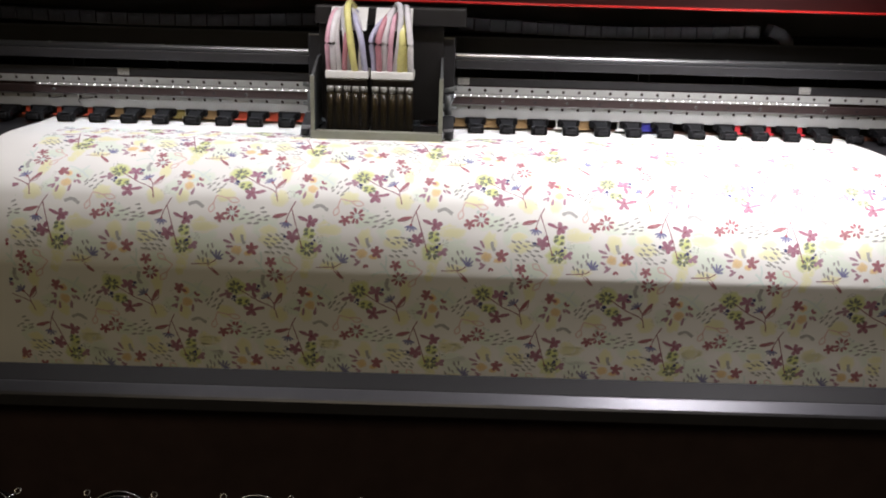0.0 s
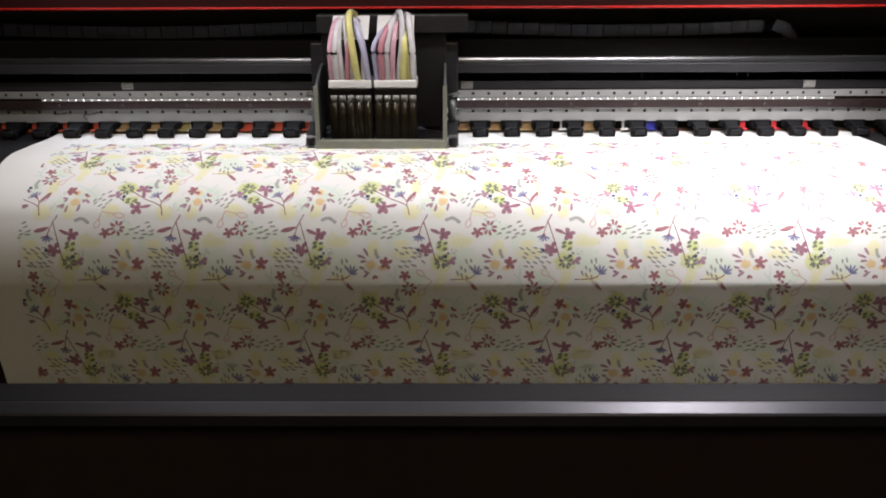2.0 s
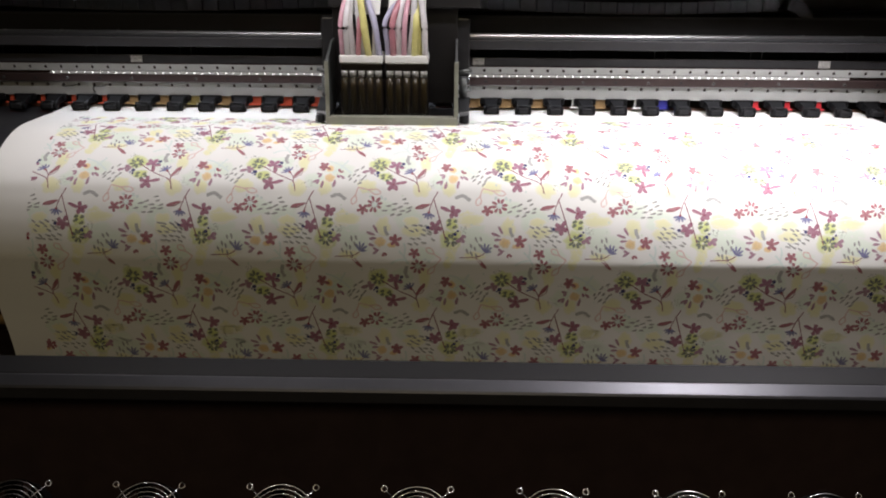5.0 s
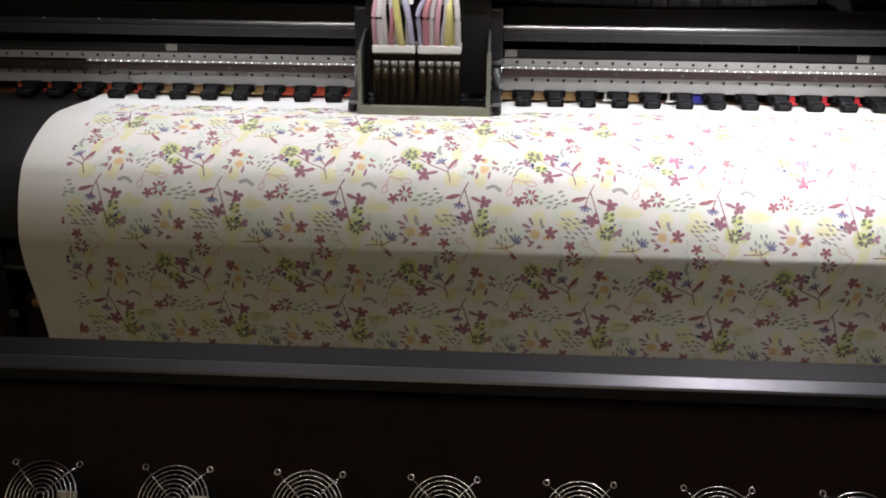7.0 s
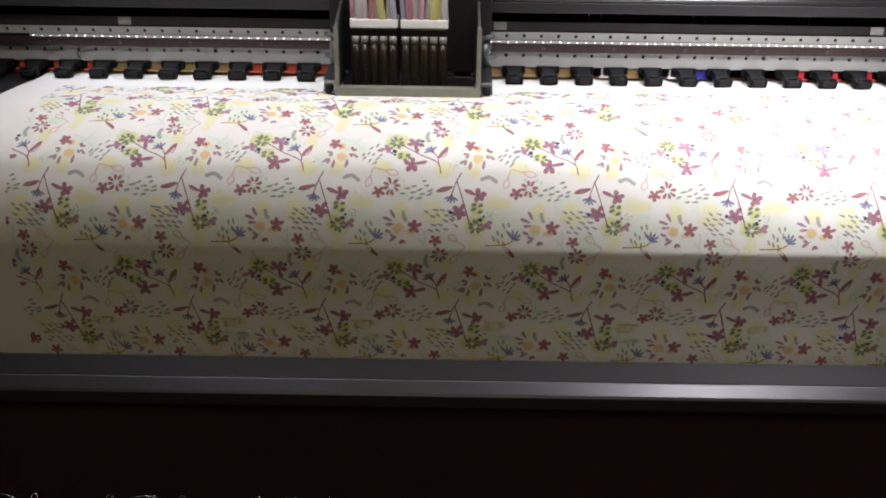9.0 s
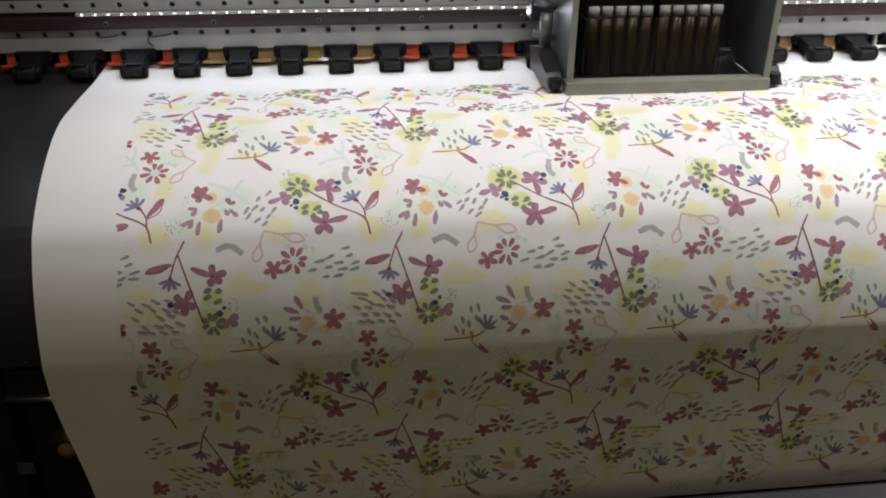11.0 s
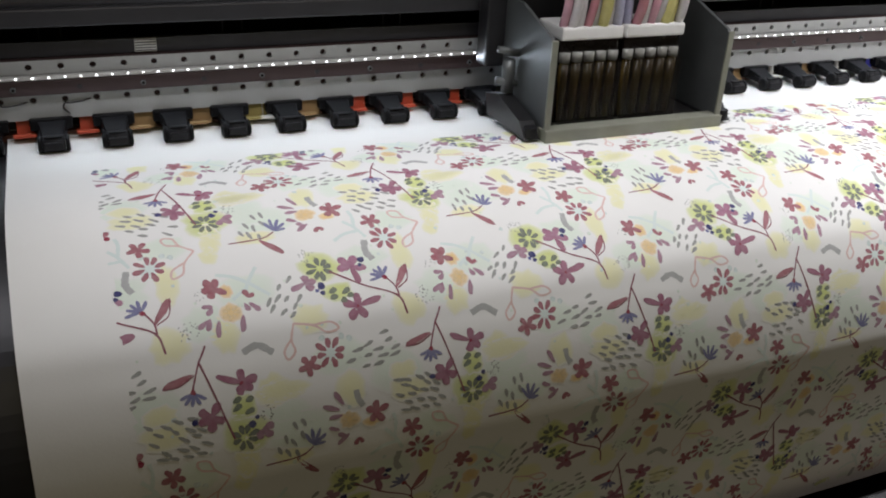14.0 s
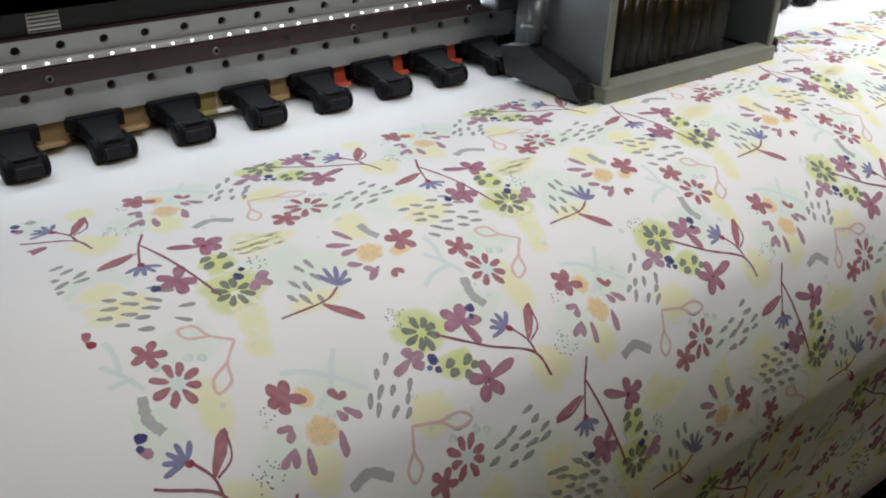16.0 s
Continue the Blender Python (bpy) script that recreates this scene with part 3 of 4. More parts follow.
def spray_wide(p, u, s):
    """Leaning spray: green star, long stem, magenta flowers, blue fan, berries and a red leaf."""
    p.wash(u + 0.001, s - 0.002, 0.022, 0.019, LIME)
    p.wash(u + 0.012, s + 0.027, 0.016, 0.011, LIME)
    p.daisy(u + 0.001, s, 8, 0.0030, 0.0105, STAR, 10)
    p.stroke([(u + 0.0085, s + 0.0045), (u + 0.0375, s + 0.0245), (u + 0.0660, s + 0.0395), (u + 0.0725, s + 0.0585)], 0.0017, STEM)
    p.stroke([(u + 0.0680, s + 0.0420), (u + 0.0670, s + 0.0310), (u + 0.0605, s + 0.0200)], 0.0016, STEM)
    p.dot(u + 0.0590, s + 0.0195, 0.0025, RED)
    for b in ((0.0500, 0.0090), (0.0560, 0.0060), (0.0640, 0.0075), (0.0460, 0.0140), (0.0440, 0.0210)):
        blade(p, u, s, (0.0580, 0.0180), b, 0.0040, BLUE)
    blade(p, u, s, (0.0672, 0.0320), (0.0832, 0.0085), 0.0078, RED)
    p.stroke([(u + 0.0690, s + 0.0325), (u + 0.0800, s + 0.0250), (u + 0.0832, s + 0.0085)], 0.0012, STEM, 0.0006)
    for b, w in (((0.0210, -0.0090), 0.0092), ((0.0370, -0.0090), 0.0095), ((0.0165, 0.0035), 0.0090), ((0.0450, 0.0065), 0.0090)):
        blade(p, u, s, (0.0300, 0.0030), b, w, MAUVE2)
    blade(p, u, s, (0.0300, 0.0030), (0.0345, 0.0215), 0.0085, MAG)
    p.dot(u + 0.0419, s - 0.0035, 0.0034, NAVY)
    p.dot(u + 0.0392, s + 0.0022, 0.0022, NAVY)
    for b, w in (((-0.0160, 0.0050), 0.0085), ((-0.0305, 0.0190), 0.0075), ((-0.0110, 0.0225), 0.0085), ((-0.0055, 0.0130), 0.0080)):
        blade(p, u, s, (-0.0150, 0.0130), b, w, MAUVE)
    p.dot(u - 0.0024, s + 0.0189, 0.0040, NAVY)
    p.dot(u - 0.0070, s + 0.0230, 0.0020, BLUE)
    p.dot(u - 0.0022, s + 0.0260, 0.0024, NAVY)
    for a, b in (((0.0030, 0.0270), (0.0110, 0.0240)), ((0.0030, 0.0335), (0.0105, 0.0305)), ((0.0150, 0.0300), (0.0230, 0.0245)), ((0.0190, 0.0335), (0.0255, 0.0315)), ((0.0120, 0.0380), (0.0180, 0.0345))):
        blade(p, u, s, a, b, 0.0064, GREEN)
    for b, w in (((0.0275, 0.0310), 0.0090), ((0.0130, 0.0390), 0.0090), ((0.0175, 0.0560), 0.0095), ((0.0330, 0.0560), 0.0092), ((0.0505, 0.0385), 0.0080)):
        blade(p, u, s, (0.0268, 0.0442), b, w, MAG)
    p.dot(u + 0.0268, s + 0.0442, 0.0015, RED, 0.0007)
    p.specks(u - 0.0075, s - 0.0160, 0.0080, 24, DASH)


def cluster(p, u, s):
    """Red flower with a pale twig, orange centres, a red heart and mauve petals."""
    for pts in ([(0.0574, -0.0690), (0.0520, -0.0610), (0.0475, -0.0533), (0.0440, -0.0460)], [(0.0475, -0.0533), (0.0340, -0.0620), (0.0207, -0.0661)],
                [(0.0475, -0.0533), (0.0560, -0.0450), (0.0640, -0.0375)], [(0.0450, -0.0480), (0.0380, -0.0430), (0.0311, -0.0379)]):
        p.stroke([(u + a, s + b) for a, b in pts], 0.0034, TEAL, 0.0003)
    p.wash(u + 0.0264, s - 0.0473, 0.0075, 0.0085, ORANGE, 0.0002)
    p.wash(u + 0.0268, s - 0.0255, 0.0105, 0.0105, ORANGE, 0.0002)
    p.daisy(u + 0.0268, s - 0.0255, 7, 0.002, 0.0065, ORANGE)
    for b, w in (((0.0095, -0.0625), 0.0080), ((0.0205, -0.0620), 0.0078), ((0.0055, -0.0510), 0.0078), ((0.0120, -0.0420), 0.0082), ((0.0275, -0.0455), 0.0075)):
        blade(p, u, s, (0.0163, -0.0512), b, w, RED)
    blade(p, u, s, (0.0455, -0.0375), (0.0415, -0.0465), 0.0058, RED)
    blade(p, u, s, (0.0455, -0.0375), (0.0500, -0.0420), 0.0052, RED)
    for a, b in (((0.0400, -0.0330), (0.0435, -0.0250)), ((0.0440, -0.0330), (0.0530, -0.0235)), ((0.0130, -0.0340), (0.0030, -0.0350)), ((0.0120, -0.0330), (0.0070, -0.0260)),
                 ((0.0075, -0.0220), (-0.0030, -0.0150)), ((0.0085, -0.0230), (0.0045, -0.0120)), ((0.0155, -0.0200), (0.0130, -0.0045))):
        blade(p, u, s, a, b, 0.0056, MAUVE)
    blade(p, u, s, (0.0370, -0.0220), (0.0340, -0.0060), 0.0060, MAUVE)
    p.specks(u - 0.0116, s - 0.0138, 0.0095, 26, DASH)
    p.specks(u + 0.0020, s - 0.0460, 0.0060, 8, DASH)


def cluster_turned(p, u, s):
    """The same red flower and orange centre seen the other way up."""
    p.wash(u, s, 0.0110, 0.0095, ORANGE, 0.0002)
    p.wash(u + 0.0200, s + 0.0060, 0.0090, 0.0050, ORANGE, 0.0002)
    p.daisy(u, s, 7, 0.002, 0.0062, ORANGE)
    for b, w in (((0.0265, -0.0140), 0.0078), ((0.0385, -0.0075), 0.0070), ((0.0330, 0.0075), 0.0080), ((0.0200, 0.0060), 0.0080), ((0.0165, -0.0080), 0.0078)):
        blade(p, u, s, (0.0257, -0.0021), b, w, RED)
    for a, b in (((-0.0040, -0.0150), (-0.0120, -0.0290)), ((-0.0080, -0.0110), (-0.0240, -0.0170)), ((-0.0060, -0.0060), (-0.0190, -0.0050)), ((-0.0100, 0.0080), (-0.0200, 0.0040)),
                 ((-0.0040, 0.0150), (-0.0120, 0.0110)), ((-0.0010, 0.0130), (-0.0130, 0.0220))):
        blade(p, u, s, a, b, 0.0054, MAUVE)
    p.stroke([(u + 0.0085, s - 0.0270), (u + 0.0100, s - 0.0180), (u + 0.0140, s - 0.0110)], 0.0056, GREY, 0.0003)
    blade(p, u, s, (0.0070, 0.0190), (0.0040, 0.0260), 0.0054, RED)
    blade(p, u, s, (0.0070, 0.0190), (0.0120, 0.0245), 0.0050, RED)
    for pts in ([(0.0330, 0.0160), (0.0420, 0.0260), (0.0500, 0.0400)], [(0.0420, 0.0260), (0.0440, 0.0120), (0.0420, 0.0020)], [(0.0440, 0.0310), (0.0300, 0.0330), (0.0180, 0.0400)]):
        p.stroke([(u + a, s + b) for a, b in pts], 0.0034, TEAL, 0.0003)


def daisy_pair(p, u, s, su, ss, grey):
    """Red daisy round a pale middle with a small red flower beside it."""
    p.wash(u, s, 0.0100, 0.0090, TEAL, 0.0002)
    p.daisy(u, s, 8, 0.0042, 0.0108, RED, 12)
    for k in range(5):
        a = radians(20 + k * 72)
        blade(p, su, ss, (0, 0), (0.0108 * math.cos(a), 0.0100 * math.sin(a)), 0.0066, RED)
    for du, ds in ((0.0120, -0.0130), (0.0190, -0.0100), (-0.0060, -0.0140)):
        p.dot(u + du, s + ds, 0.0030, TEAL, 0.0002)
    if grey:
        p.stroke([(u - 0.0200, s + 0.0000), (u - 0.0225, s + 0.0140), (u - 0.0180, s + 0.0240)], 0.0062, GREY, 0.0003)


def pink_twig(p, u, s, a, b):
    """Forked pale pink twig that ends in two open loops."""
    for e, k in ((a, 1), (b, -1)):
        l = math.hypot(*e)
        nu, ns = -e[1] / l * 0.0048 * k, e[0] / l * 0.0048 * k
        p.stroke([(u, s), (u + e[0] * 0.45, s + e[1] * 0.45), (u + e[0] * 0.75 + nu, s + e[1] * 0.75 + ns), (u + e[0], s + e[1]), (u + e[0] * 0.80 - nu, s + e[1] * 0.80 - ns), (u + e[0] * 0.42, s + e[1] * 0.42)], 0.0019, PINK)


def strokes(p, u, s, spots, ang, length):
    for du, ds in spots:
        a = ang + rnd.uniform(-14, 14)
        l = length * rnd.uniform(0.8, 1.2)
        p.petal(u + du - l / 2 * math.cos(radians(a)), s + ds + l / 2 * math.sin(radians(a)), a, l, 0.0040, DASH)


def one_repeat(p, u, s):
    for du, ds, ru, rs in ((0.0222, -0.1010, 0.009, 0.012), (0.0181, -0.0880, 0.008, 0.010), (-0.0224, -0.0631, 0.010, 0.022), (0.0617, -0.1665, 0.022, 0.009), (0.0571, 0.0512, 0.021, 0.010),
                           (-0.0411, -0.1455, 0.020, 0.011), (0.0243, -0.1133, 0.010, 0.018), (0.0192, -0.0069, 0.012, 0.016), (-0.1250, -0.0091, 0.017, 0.013), (0.0525, 0.0479, 0.014, 0.014),
                           (-0.0447, -0.1629, 0.014, 0.009), (-0.0290, -0.0044, 0.016, 0.015), (0.0648, -0.1035, 0.018, 0.008), (-0.0960, 0.0620, 0.013, 0.016)):
        p.wash(u + du, s + ds, ru * 1.15, rs * 1.15, YELLOW)
    for du, ds, ru, rs in ((0.045, -0.045, 0.030, 0.022), (-0.02, -0.105, 0.026, 0.016), (0.12, 0.03, 0.030, 0.018), (0.155, -0.06, 0.028, 0.02), (0.06, 0.075, 0.032, 0.022), (-0.05, 0.05, 0.028, 0.024), (0.075, -0.125, 0.034, 0.022), (0.005, -0.02, 0.026, 0.020)):
        p.wash(u + du, s + ds, ru, rs, MINT, 0.0001)
    spray_tall(p, u, s)
    spray_wide(p, u + 0.1139, s - 0.0572)
    cluster(p, u, s)
    cluster_turned(p, u + 0.1186, s - 0.1268)
    daisy_pair(p, u - 0.0332, s - 0.0831, u - 0.0400, s - 0.1070, True)
    daisy_pair(p, u + 0.1080, s + 0.0245, u + 0.0874, s + 0.0328, False)
    pink_twig(p, u + 0.0073, s - 0.0973, (-0.0260, -0.0190), (-0.0230, 0.0290))
    pink_twig(p, u + 0.0788, s - 0.0067, (0.0400, 0.0105), (-0.0090, 0.0310))
    p.stroke([(u + 0.0308, s + 0.0112), (u + 0.0442, s + 0.0070), (u + 0.0572, s + 0.0156)], 0.0058, GREY, 0.0003)
    strokes(p, u, s, ((0.0732, -0.0435), (0.0836, -0.0502), (0.0775, -0.0306), (0.0615, -0.0299), (0.0698, -0.0325), (0.0635, -0.0232), (0.0891, -0.0292), (0.0727, -0.0184), (0.0837, -0.0223), (0.0802, -0.0146)), 48, 0.0098)
    strokes(p, u + 0.2188, s, ((-0.0586, 0.0145), (-0.0550, 0.0218), (-0.0754, 0.0229), (-0.0661, 0.0288), (-0.0494, 0.0296), (-0.0855, 0.0266), (-0.0763, 0.0330), (-0.0620, 0.0354), (-0.0507, 0.0359), (-0.0930, 0.0352), (-0.0793, 0.0424), (-0.0672, 0.0420)), 14, 0.0100)
    strokes(p, u + 0.2188, s, ((-0.1502, -0.1317), (-0.1424, -0.1334), (-0.1594, -0.1207), (-0.1528, -0.1161), (-0.1441, -0.1216), (-0.1587, -0.1074), (-0.1500, -0.1040), (-0.1660, -0.1110)), 105, 0.0098)
    p.dashes(u - 0.0345, s - 0.1375, 4, 5, 0.0115, 0.0078, -24, 0.0100, DASH, 0.0015)
    # lone blue fan on a lying stem with a red leaf
    p.stroke([(u + 0.0394, s - 0.0999), (u + 0.0704, s - 0.1018), (u + 0.0832, s - 0.1085)], 0.0015, STEM)
    for b in ((0.0760, -0.1230), (0.0830, -0.1265), (0.0910, -0.1250), (0.0960, -0.1190), (0.0950, -0.1110)):
        blade(p, u, s, (0.0838, -0.1095), b, 0.0040, BLUE)
    blade(p, u, s, (0.0670, -0.1005), (0.0870, -0.0800), 0.0070, RED)
    for _ in range(22):
        p.dot(u + rnd.uniform(-0.07, 0.14), s + rnd.uniform(-0.10, 0.10), rnd.uniform(0.0010, 0.0024), MINT if rnd.random() < 0.7 else TEAL, 0.0002)


PHASE_U, PHASE_S = 0.0989, 0.4500
for col in range(-1, 8):
    pr = Print()
    for row in range(-1, 3):
        one_repeat(pr, PHASE_U + col * UREP, PHASE_S + row * SREP)
    low = {i for i, v in enumerate(pr.v) if v.y > on_curve(PRINT_S0)[0] or v.z < 0.53 - 0.95}
    pr.f = [f for f in pr.f if not low.intersection(f)]
    pr.thing("flower_print", "flower print in red, magenta, blue, green and yellow ink")
    # stray ink marks at the selvedge
    if col == -1:
        for row in range(0, 3):
            q = Print()
            q.dot(PRINT_L + 0.0035, PHASE_S - 0.1260 + row * SREP, 0.0030, RED)
            q.thing("ink_mark", "small red ink mark on the selvedge")

# ---- print carriage ----
CX = 0.665
tube_rnd = random.Random(11)
car = thing("print_carriage", (CX - 0.004, -0.064, 0.956), "grey metal print carriage with two smoked ink heads and coloured tubes", "print carriage")


def cpart(name, bm, material, label="", parent=None, smooth=False):
    return part(name, bm, material, parent or car, label, smooth)


for sx in (-1, 1):
    x = sx * 0.124
    sec = [(-0.060, 0.012), (0.035, 0.012), (0.060, 0.030), (0.060, 0.150), (0.020, 0.148), (-0.056, 0.123), (-0.060, 0.117)]
    cpart("side_plate", extruded(sec, x - 0.0022, x + 0.0022), M_GREYBRK, "grey metal side plate")
    cpart("edge_strip", box(x - 0.004, x + 0.004, -0.0635, -0.0605, 0.010, 0.122, 0.001), M_OLIVE, "worn pale edge strip")
    cpart("guard_wing", extruded([(-0.058, 0.004), (0.045, 0.004), (0.055, 0.030), (0.020, 0.038), (-0.040, 0.022)], min(x + sx * 0.006, x + sx * 0.026), max(x + sx * 0.006, x + sx * 0.026)), M_BLACK, "black anti-crash bumper")
    cpart("bumper_roller", tube((x + sx * 0.016, -0.052, 0.006), (x + sx * 0.016, -0.052, 0.018), 0.008, 14), M_RUBBER)
    for zz in (0.050, 0.088):
        cpart("latch_arm", tube((x + sx * 0.003, 0.018, zz), (x + sx * 0.030, 0.020, zz + 0.006), 0.0045, 10), M_GREYBRK, "pale metal latch arm", None, True)
    cpart("hinge_barrel", tube((x + sx * 0.014, 0.020, 0.040), (x + sx * 0.014, 0.020, 0.080), 0.008, 14), M_GREYBRK, "", None, True)
cpart("base_frame", box(-0.128, 0.128, -0.068, -0.046, 0.001, 0.016, 0.0015), M_OLIVE, "dirty pale base rail")
cpart("base_plate", box(-0.120, 0.120, -0.046, 0.055, 0.003, 0.009), M_DARK)
cpart("back_plate", box(-0.126, 0.126, 0.056, 0.062, 0.02, 0.245, 0.002), M_DARK)
cpart("bearing_block", box(-0.150, 0.150, 0.062, 0.090, 0.06, 0.19, 0.004), M_BLACK)
cpart("top_bracket", box(-0.13, 0.17, 0.030, 0.075, 0.212, 0.248, 0.004), M_DARK, "black top bracket")
cpart("clamp_screw", tube((-0.005, -0.067, 0.008), (-0.005, -0.060, 0.008), 0.006, 12), M_STEEL)
for sx in (-1, 1):
    hx = sx * 0.044 - 0.016
    head = cpart("ink_head", box(hx - 0.042, hx + 0.042, -0.030, 0.040, 0.012, 0.085, 0.003), M_SMOKE, "smoked plastic ink head")
    cpart("manifold", box(hx - 0.040, hx + 0.040, -0.034, 0.020, 0.0855, 0.114, 0.003), M_SMOKE, "", head)
    cpart("white_clamp", box(hx - 0.042, hx + 0.042, -0.040, 0.020, 0.1145, 0.1300, 0.003), M_WHITE, "white plastic tube clamp", head)
    for k in range(5):
        fx = hx - 0.033 + k * 0.0165
        cpart("ink_filter", tube((fx, -0.0335, 0.018), (fx, -0.0335, 0.088), 0.0058, 12), M_FILTER, "amber ink filter", head, True)
        cpart("filter_cap", tube((fx, -0.0335, 0.0885), (fx, -0.0335, 0.1000), 0.0070, 12), M_CAP, "clear filter cap", head, True)
    cpart("front_cover", box(hx - 0.041, hx + 0.041, -0.0440, -0.0425, 0.014, 0.0875, 0.0005), M_COVER, "smoked clear cover", head)
    for k in range(8):
        fx = hx - 0.036 + k * 0.0102
        lean, top = tube_rnd.uniform(-0.008, 0.008), 0.236 + tube_rnd.uniform(-0.022, 0.012)
        out = -0.030 - 0.007 * (k % 2) - tube_rnd.uniform(0.0, 0.006)
        mid = hx + sx * 0.012
        pts = spline([(fx, -0.028 - 0.004 * (k % 2), 0.129), (fx + lean * 0.4, out, 0.155), (fx + lean, out - 0.002, 0.190), (fx * 0.75 + mid * 0.25 + lean, out + 0.014, top - 0.008),
                      (fx * 0.5 + mid * 0.5, 0.006, top + 0.006), (fx * 0.4 + mid * 0.6 - sx * 0.01, 0.036, top - 0.004)], 6)
        cpart("ink_tube", swept(pts, 0.0052 + 0.0009 * (k % 3), 8), INK_TUBES[(1, 0, 0, 4, 2, 3, 0, 5)[k] if sx < 0 else (5, 4, 0, 1, 2, 3, 3, 0)[k]], "soft ink tube", head, True)
    cpart("ribbon_cable", extruded([(-0.020, 0.205), (-0.019, 0.206), (0.030, 0.246), (0.030, 0.244)], hx - 0.036, hx + 0.036), M_WHITE, "white ribbon cable", head)

# ---- energy chains ----
def chain(name, x_from, x_to, bend, z_top):
    ob = thing(name, ((x_from + x_to) / 2, 0.14, z_top), "dark grey plastic cable chain with square links", "cable chain", "cable chains")
    ox = (x_from + x_to) / 2
    n = int(abs(x_to - x_from) / 0.034)
    step = 1 if x_to > x_from else -1
    base = link_mesh
    for i in range(n):
        o = new("link", base)
        o.parent = ob
        sag = -0.010 * math.sin(math.pi * i / n)
        o.location = (x_from + step * (i + 0.5) * 0.034 - ox, 0, sag)
    if bend:
        for k in range(1, 8):
            a = radians(k * 22)
            o = new("link", base)
            o.parent = ob
            o.location = (x_to + step * 0.048 * math.sin(a) - ox, 0, -0.048 * (1 - math.cos(a)))
            o.rotation_euler = (0, step * a, 0)
    return ob


lb = box(-0.0162, 0.0162, -0.022, 0.022, -0.013, 0.013, 0.002)
lb = box(-0.009, 0.009, -0.024, -0.0222, -0.008, 0.008, 0.001, lb)
lb = tube((0.012, -0.0222, 0.0), (0.012, -0.0245, 0.0), 0.004, 8, lb)
link_mesh = mesh_of("link", lb, M_CHAIN)
chain("cable_chain", CX + 0.15, 1.48, True, 1.165)
chain("cable_chain", CX - 0.15, -0.20, True, 1.165)

# ---- dryer fans below ----
FAN_TILT = radians(48)


def dryer_fan():
    ob = thing("dryer_fan", (0, 0, 0), "black axial fan behind a round chrome wire guard", "fan", "row of dryer fans")
    own = bmesh.new()
    n = 32
    rings = []
    for r, z in ((0.0565, 0.0), (0.0565, -0.032)):
        rings.append([own.verts.new((r * math.cos(k * math.tau / n), r * math.sin(k * math.tau / n), z)) for k in range(n)])
    sq = []
    for z in (0.0, -0.032):
        row = []
        for k in range(n):
            c, s = math.cos(k * math.tau / n), math.sin(k * math.tau / n)
            f = 0.0590
            row.append(own.verts.new((f * c, f * s, z)))
        sq.append(row)
    for k in range(n):
        m = (k + 1) % n
        own.faces.new((rings[0][k], rings[0][m], sq[0][m], sq[0][k]))
        own.faces.new((rings[1][k], rings[1][m], sq[1][m], sq[1][k]))
        own.faces.new((rings[0][k], rings[0][m], rings[1][m], rings[1][k]))
        own.faces.new((sq[0][k], sq[0][m], sq[1][m], sq[1][k]))
    part("housing", own, M_PIT, ob)
    part("hub", tube((0, 0, -0.030), (0, 0, -0.004), 0.020, 20), M_PIT, ob)
    for k in range(7):
        a = k * math.tau / 7
        bl = box(0.020, 0.053, -0.014, 0.014, -0.0008, 0.0008)
        bmesh.ops.transform(bl, matrix=Matrix.Rotation(a, 4, "Z") @ Matrix.Translation((0, 0, -0.017)) @ Matrix.Rotation(radians(38), 4, "X"), verts=bl.verts)
        # two of the black blades are coloured white as painted glints
        part("blade", bl, M_BLADEGLINT if k in (0, 6) else M_PIT, ob)
    guard = part("wire_guard", swept([(0.056 * math.cos(k * math.tau / 32), 0.056 * math.sin(k * math.tau / 32), 0.006) for k in range(32)], 0.0011, 6, None, True), M_WIRE, ob, "round chrome wire guard", True)
    for r in (0.049, 0.042, 0.035, 0.028, 0.021, 0.014, 0.007):
        part("ring", swept([(r * math.cos(k * math.tau / 28), r * math.sin(k * math.tau / 28), 0.006 + (0.056 - r) * 0.05) for k in range(28)], 0.0009, 5, None, True), M_WIRE, guard, "", True)
    for k in range(4):
        a = radians(45 + 90 * k)
        c, s = math.cos(a), math.sin(a)
        e = 0.0742
        w = swept([(0.004 * c, 0.004 * s, 0.0075), (0.052 * c, 0.052 * s, 0.0075), ((e - 0.005) * c, (e - 0.005) * s, 0.003)], 0.0011, 6)
        w = swept([(e * c + 0.0045 * math.cos(j * math.tau / 12), e * s + 0.0045 * math.sin(j * math.tau / 12), 0.003) for j in range(12)], 0.0011, 6, w, True)
        part("spoke", w, M_WIRE, guard, "", True)
    return ob


FAN_STEP, FAN0 = 0.2135, 0.092
fan_pose = lambda k: Matrix.Translation((FAN0 + k * FAN_STEP, -0.685, 0.4505)) @ Matrix.Rotation(FAN_TILT, 4, "X")
fan0 = dryer_fan()
fan0.matrix_world = fan_pose(-2)
for k in range(-1, 9):
    copy_thing(fan0, fan_pose(k))
rail = thing("fan_rail", (0.8, -0.655, 0.382), "black rail carrying the dryer fans", "rail")
rb = box(-1.35, 1.35, -0.02, 0.02, -0.012, 0.012, 0.002)
part("rail_bar", rb, M_PIT, rail)
for x in (-1.3, 1.3):
    part("rail_arm", box(x - 0.015, x + 0.015, 0.02, 0.158, -0.012, 0.012, 0.002), M_VOID, rail)

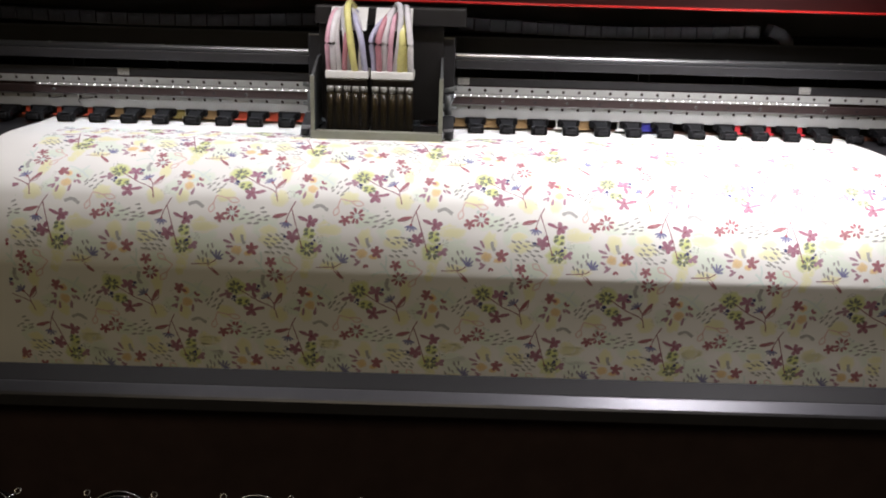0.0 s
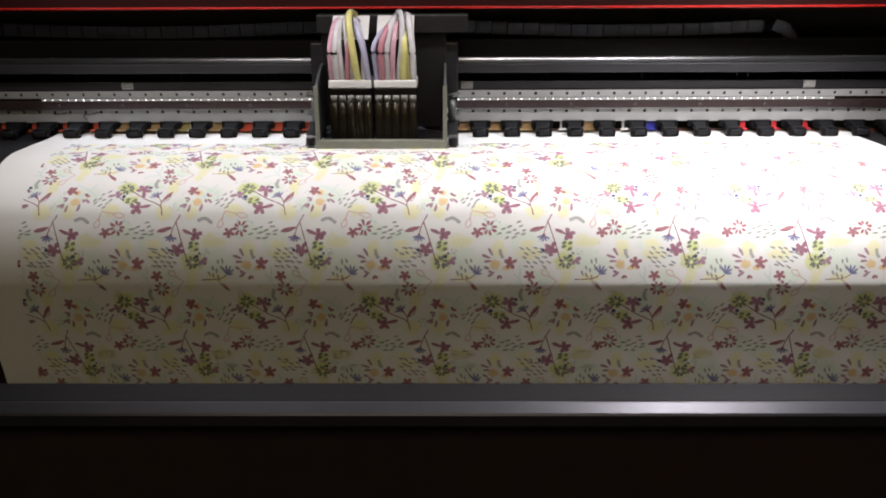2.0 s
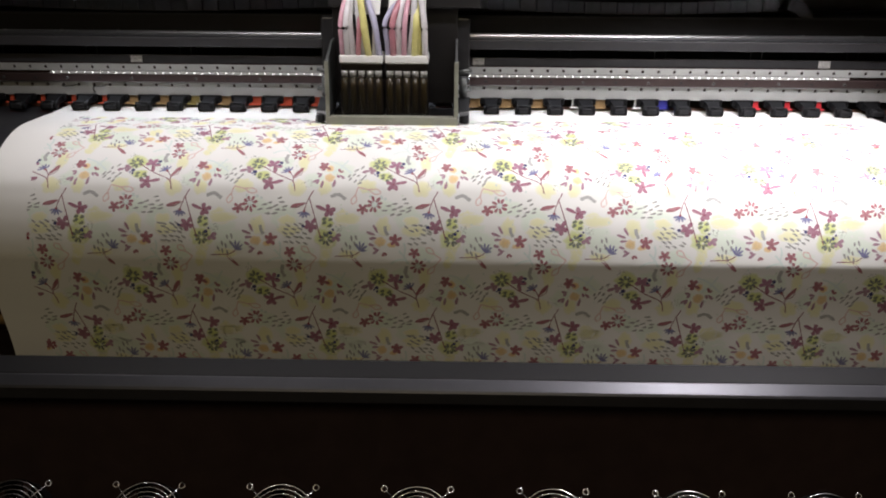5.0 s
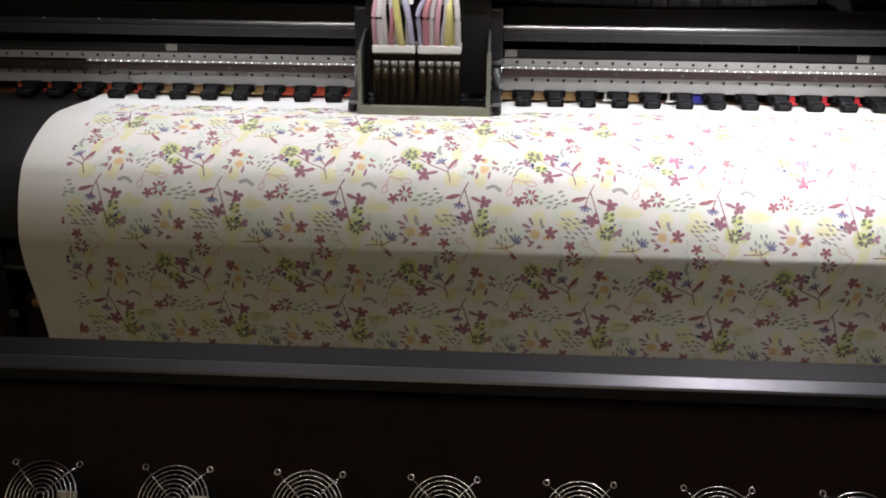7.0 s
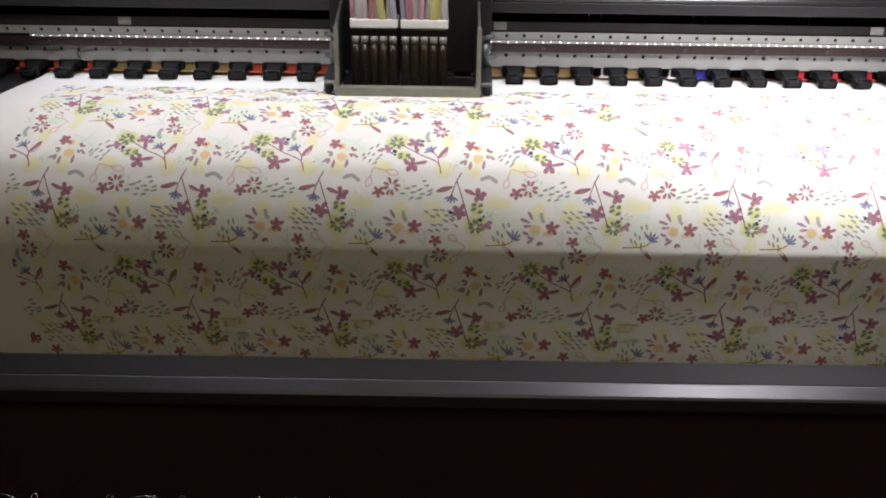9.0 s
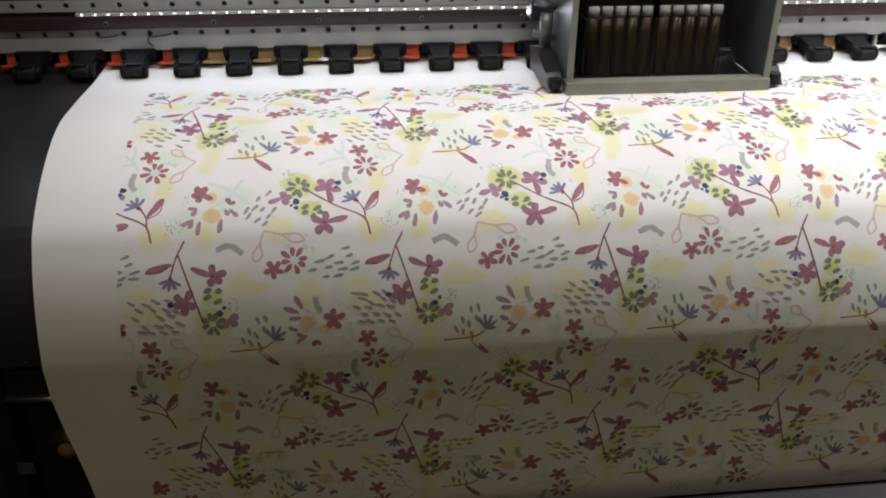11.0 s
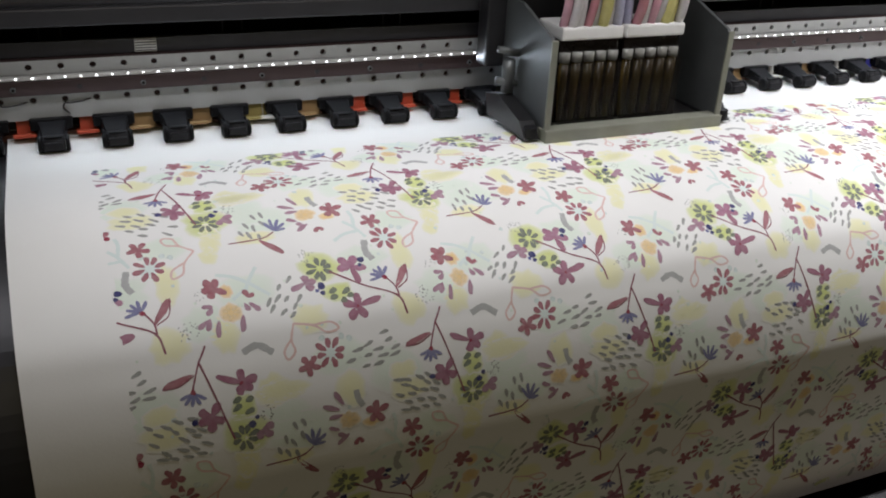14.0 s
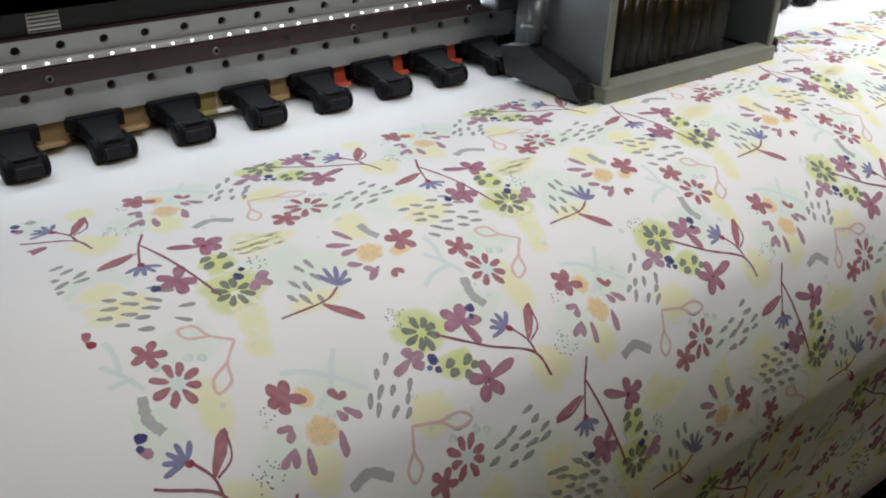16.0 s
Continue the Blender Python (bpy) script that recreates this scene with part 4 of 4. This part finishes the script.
# ---- things seen in the gap behind the rollers ----
shelf = tagged(part("rear_shelf", box(-0.55, 2.2, 0.175, 0.45, 0.90, 0.925, 0.002), M_DARK), "black shelf behind the rollers", "shelf")
body("slot_bar", box(X0, X1, 0.060, 0.075, 0.935, 0.9555), mat("red_brown_bar", (0.10, 0.035, 0.02), 0.5), "dull red-brown bar")
def gap_tab(x, w, h, m, label, cat, y=0.0525, z=0.9545):
    bm = box(-w / 2, w / 2, -0.004, 0.004, 0.0, h, 0.0012)
    bm = box(-w / 2 - 0.004, -w / 2 + 0.020, -0.014, 0.002, 0.0, 0.004, 0.001, bm)
    bmesh.ops.transform(bm, matrix=Matrix.Rotation(radians(-12), 4, "X"), verts=bm.verts)
    ob = part("tab", bm, m)
    ob.location = (x, y, z)
    return tagged(ob, label, cat, "tabs behind the rollers")


for i in range(-4, 1):
    gap_tab((i + 0.58) * PITCH, 0.018, 0.022, M_ORANGE, "orange-red plastic tab behind the rollers", "tab")
for i in (5, 6, 7):
    gap_tab((i + 0.46) * PITCH, 0.020, 0.021, M_ORANGE, "orange-red plastic tab behind the rollers", "tab")
for i in (21, 22, 23):
    gap_tab((i + 0.42) * PITCH, 0.018, 0.022, M_CRIMSON, "bright red plastic tab behind the rollers", "tab")
for i, m, lab in ((1, M_TAN, "tan"), (2, M_TAN, "tan"), (3, M_OLIVEBOX, "olive"), (9, M_OLIVEBOX, "olive"), (10, M_OLIVEBOX, "olive"), (12, M_TAN, "tan"), (13, M_TAN, "tan"), (14, M_TAN, "tan"), (16, M_TAN, "tan"), (4, M_TAN, "tan")):
    gap_tab((i + 0.5) * PITCH, 0.026, 0.021, m, lab + " card strip behind the rollers", "card")
for i in (3, 17, 15):
    gap_tab((i + 0.62) * PITCH, 0.004, 0.021, M_WHITE, "white paper slip behind the rollers", "paper")
gap_tab(18.5 * PITCH, 0.028, 0.021, M_BLUE, "dark blue cloth behind the rollers", "cloth")


# ---- take-up bracket at the cloth's open side ----
br = thing("takeup_bracket", (-0.13, -0.30, 0.64), "dark steel take-up bracket with a bright rod and a brown knob", "bracket")
part("upright", box(-0.012, 0.012, -0.020, 0.030, -0.19, 0.13, 0.003), M_DARK, br)
part("cross_arm", box(0.012, 0.085, -0.012, 0.012, 0.045, 0.085, 0.004), M_DARK, br)
part("rod", tube((0.012, -0.016, 0.052), (0.110, -0.016, 0.047), 0.0045, 12), M_STEEL, br, "bright steel rod", True)
knob = part("knob", tube((0.066, 0.010, -0.018), (0.066, -0.022, -0.018), 0.024, 18), M_BROWN, br, "dull brown knob", True)
part("knob_cap", tube((0.066, -0.0222, -0.018), (0.066, -0.026, -0.018), 0.010, 14), M_TAN, knob, "tan centre cap", True)
part("clip", box(-0.034, -0.014, -0.024, -0.010, 0.070, 0.092, 0.003), M_TAN, br, "small tan clip")
part("tag", box(0.008, 0.026, -0.0235, -0.0205, -0.050, -0.034, 0.001), M_GREYBRK, br, "small grey tag")
part("foot", box(-0.03, 0.03, -0.035, 0.04, -0.194, -0.182, 0.002), M_DARK, br)
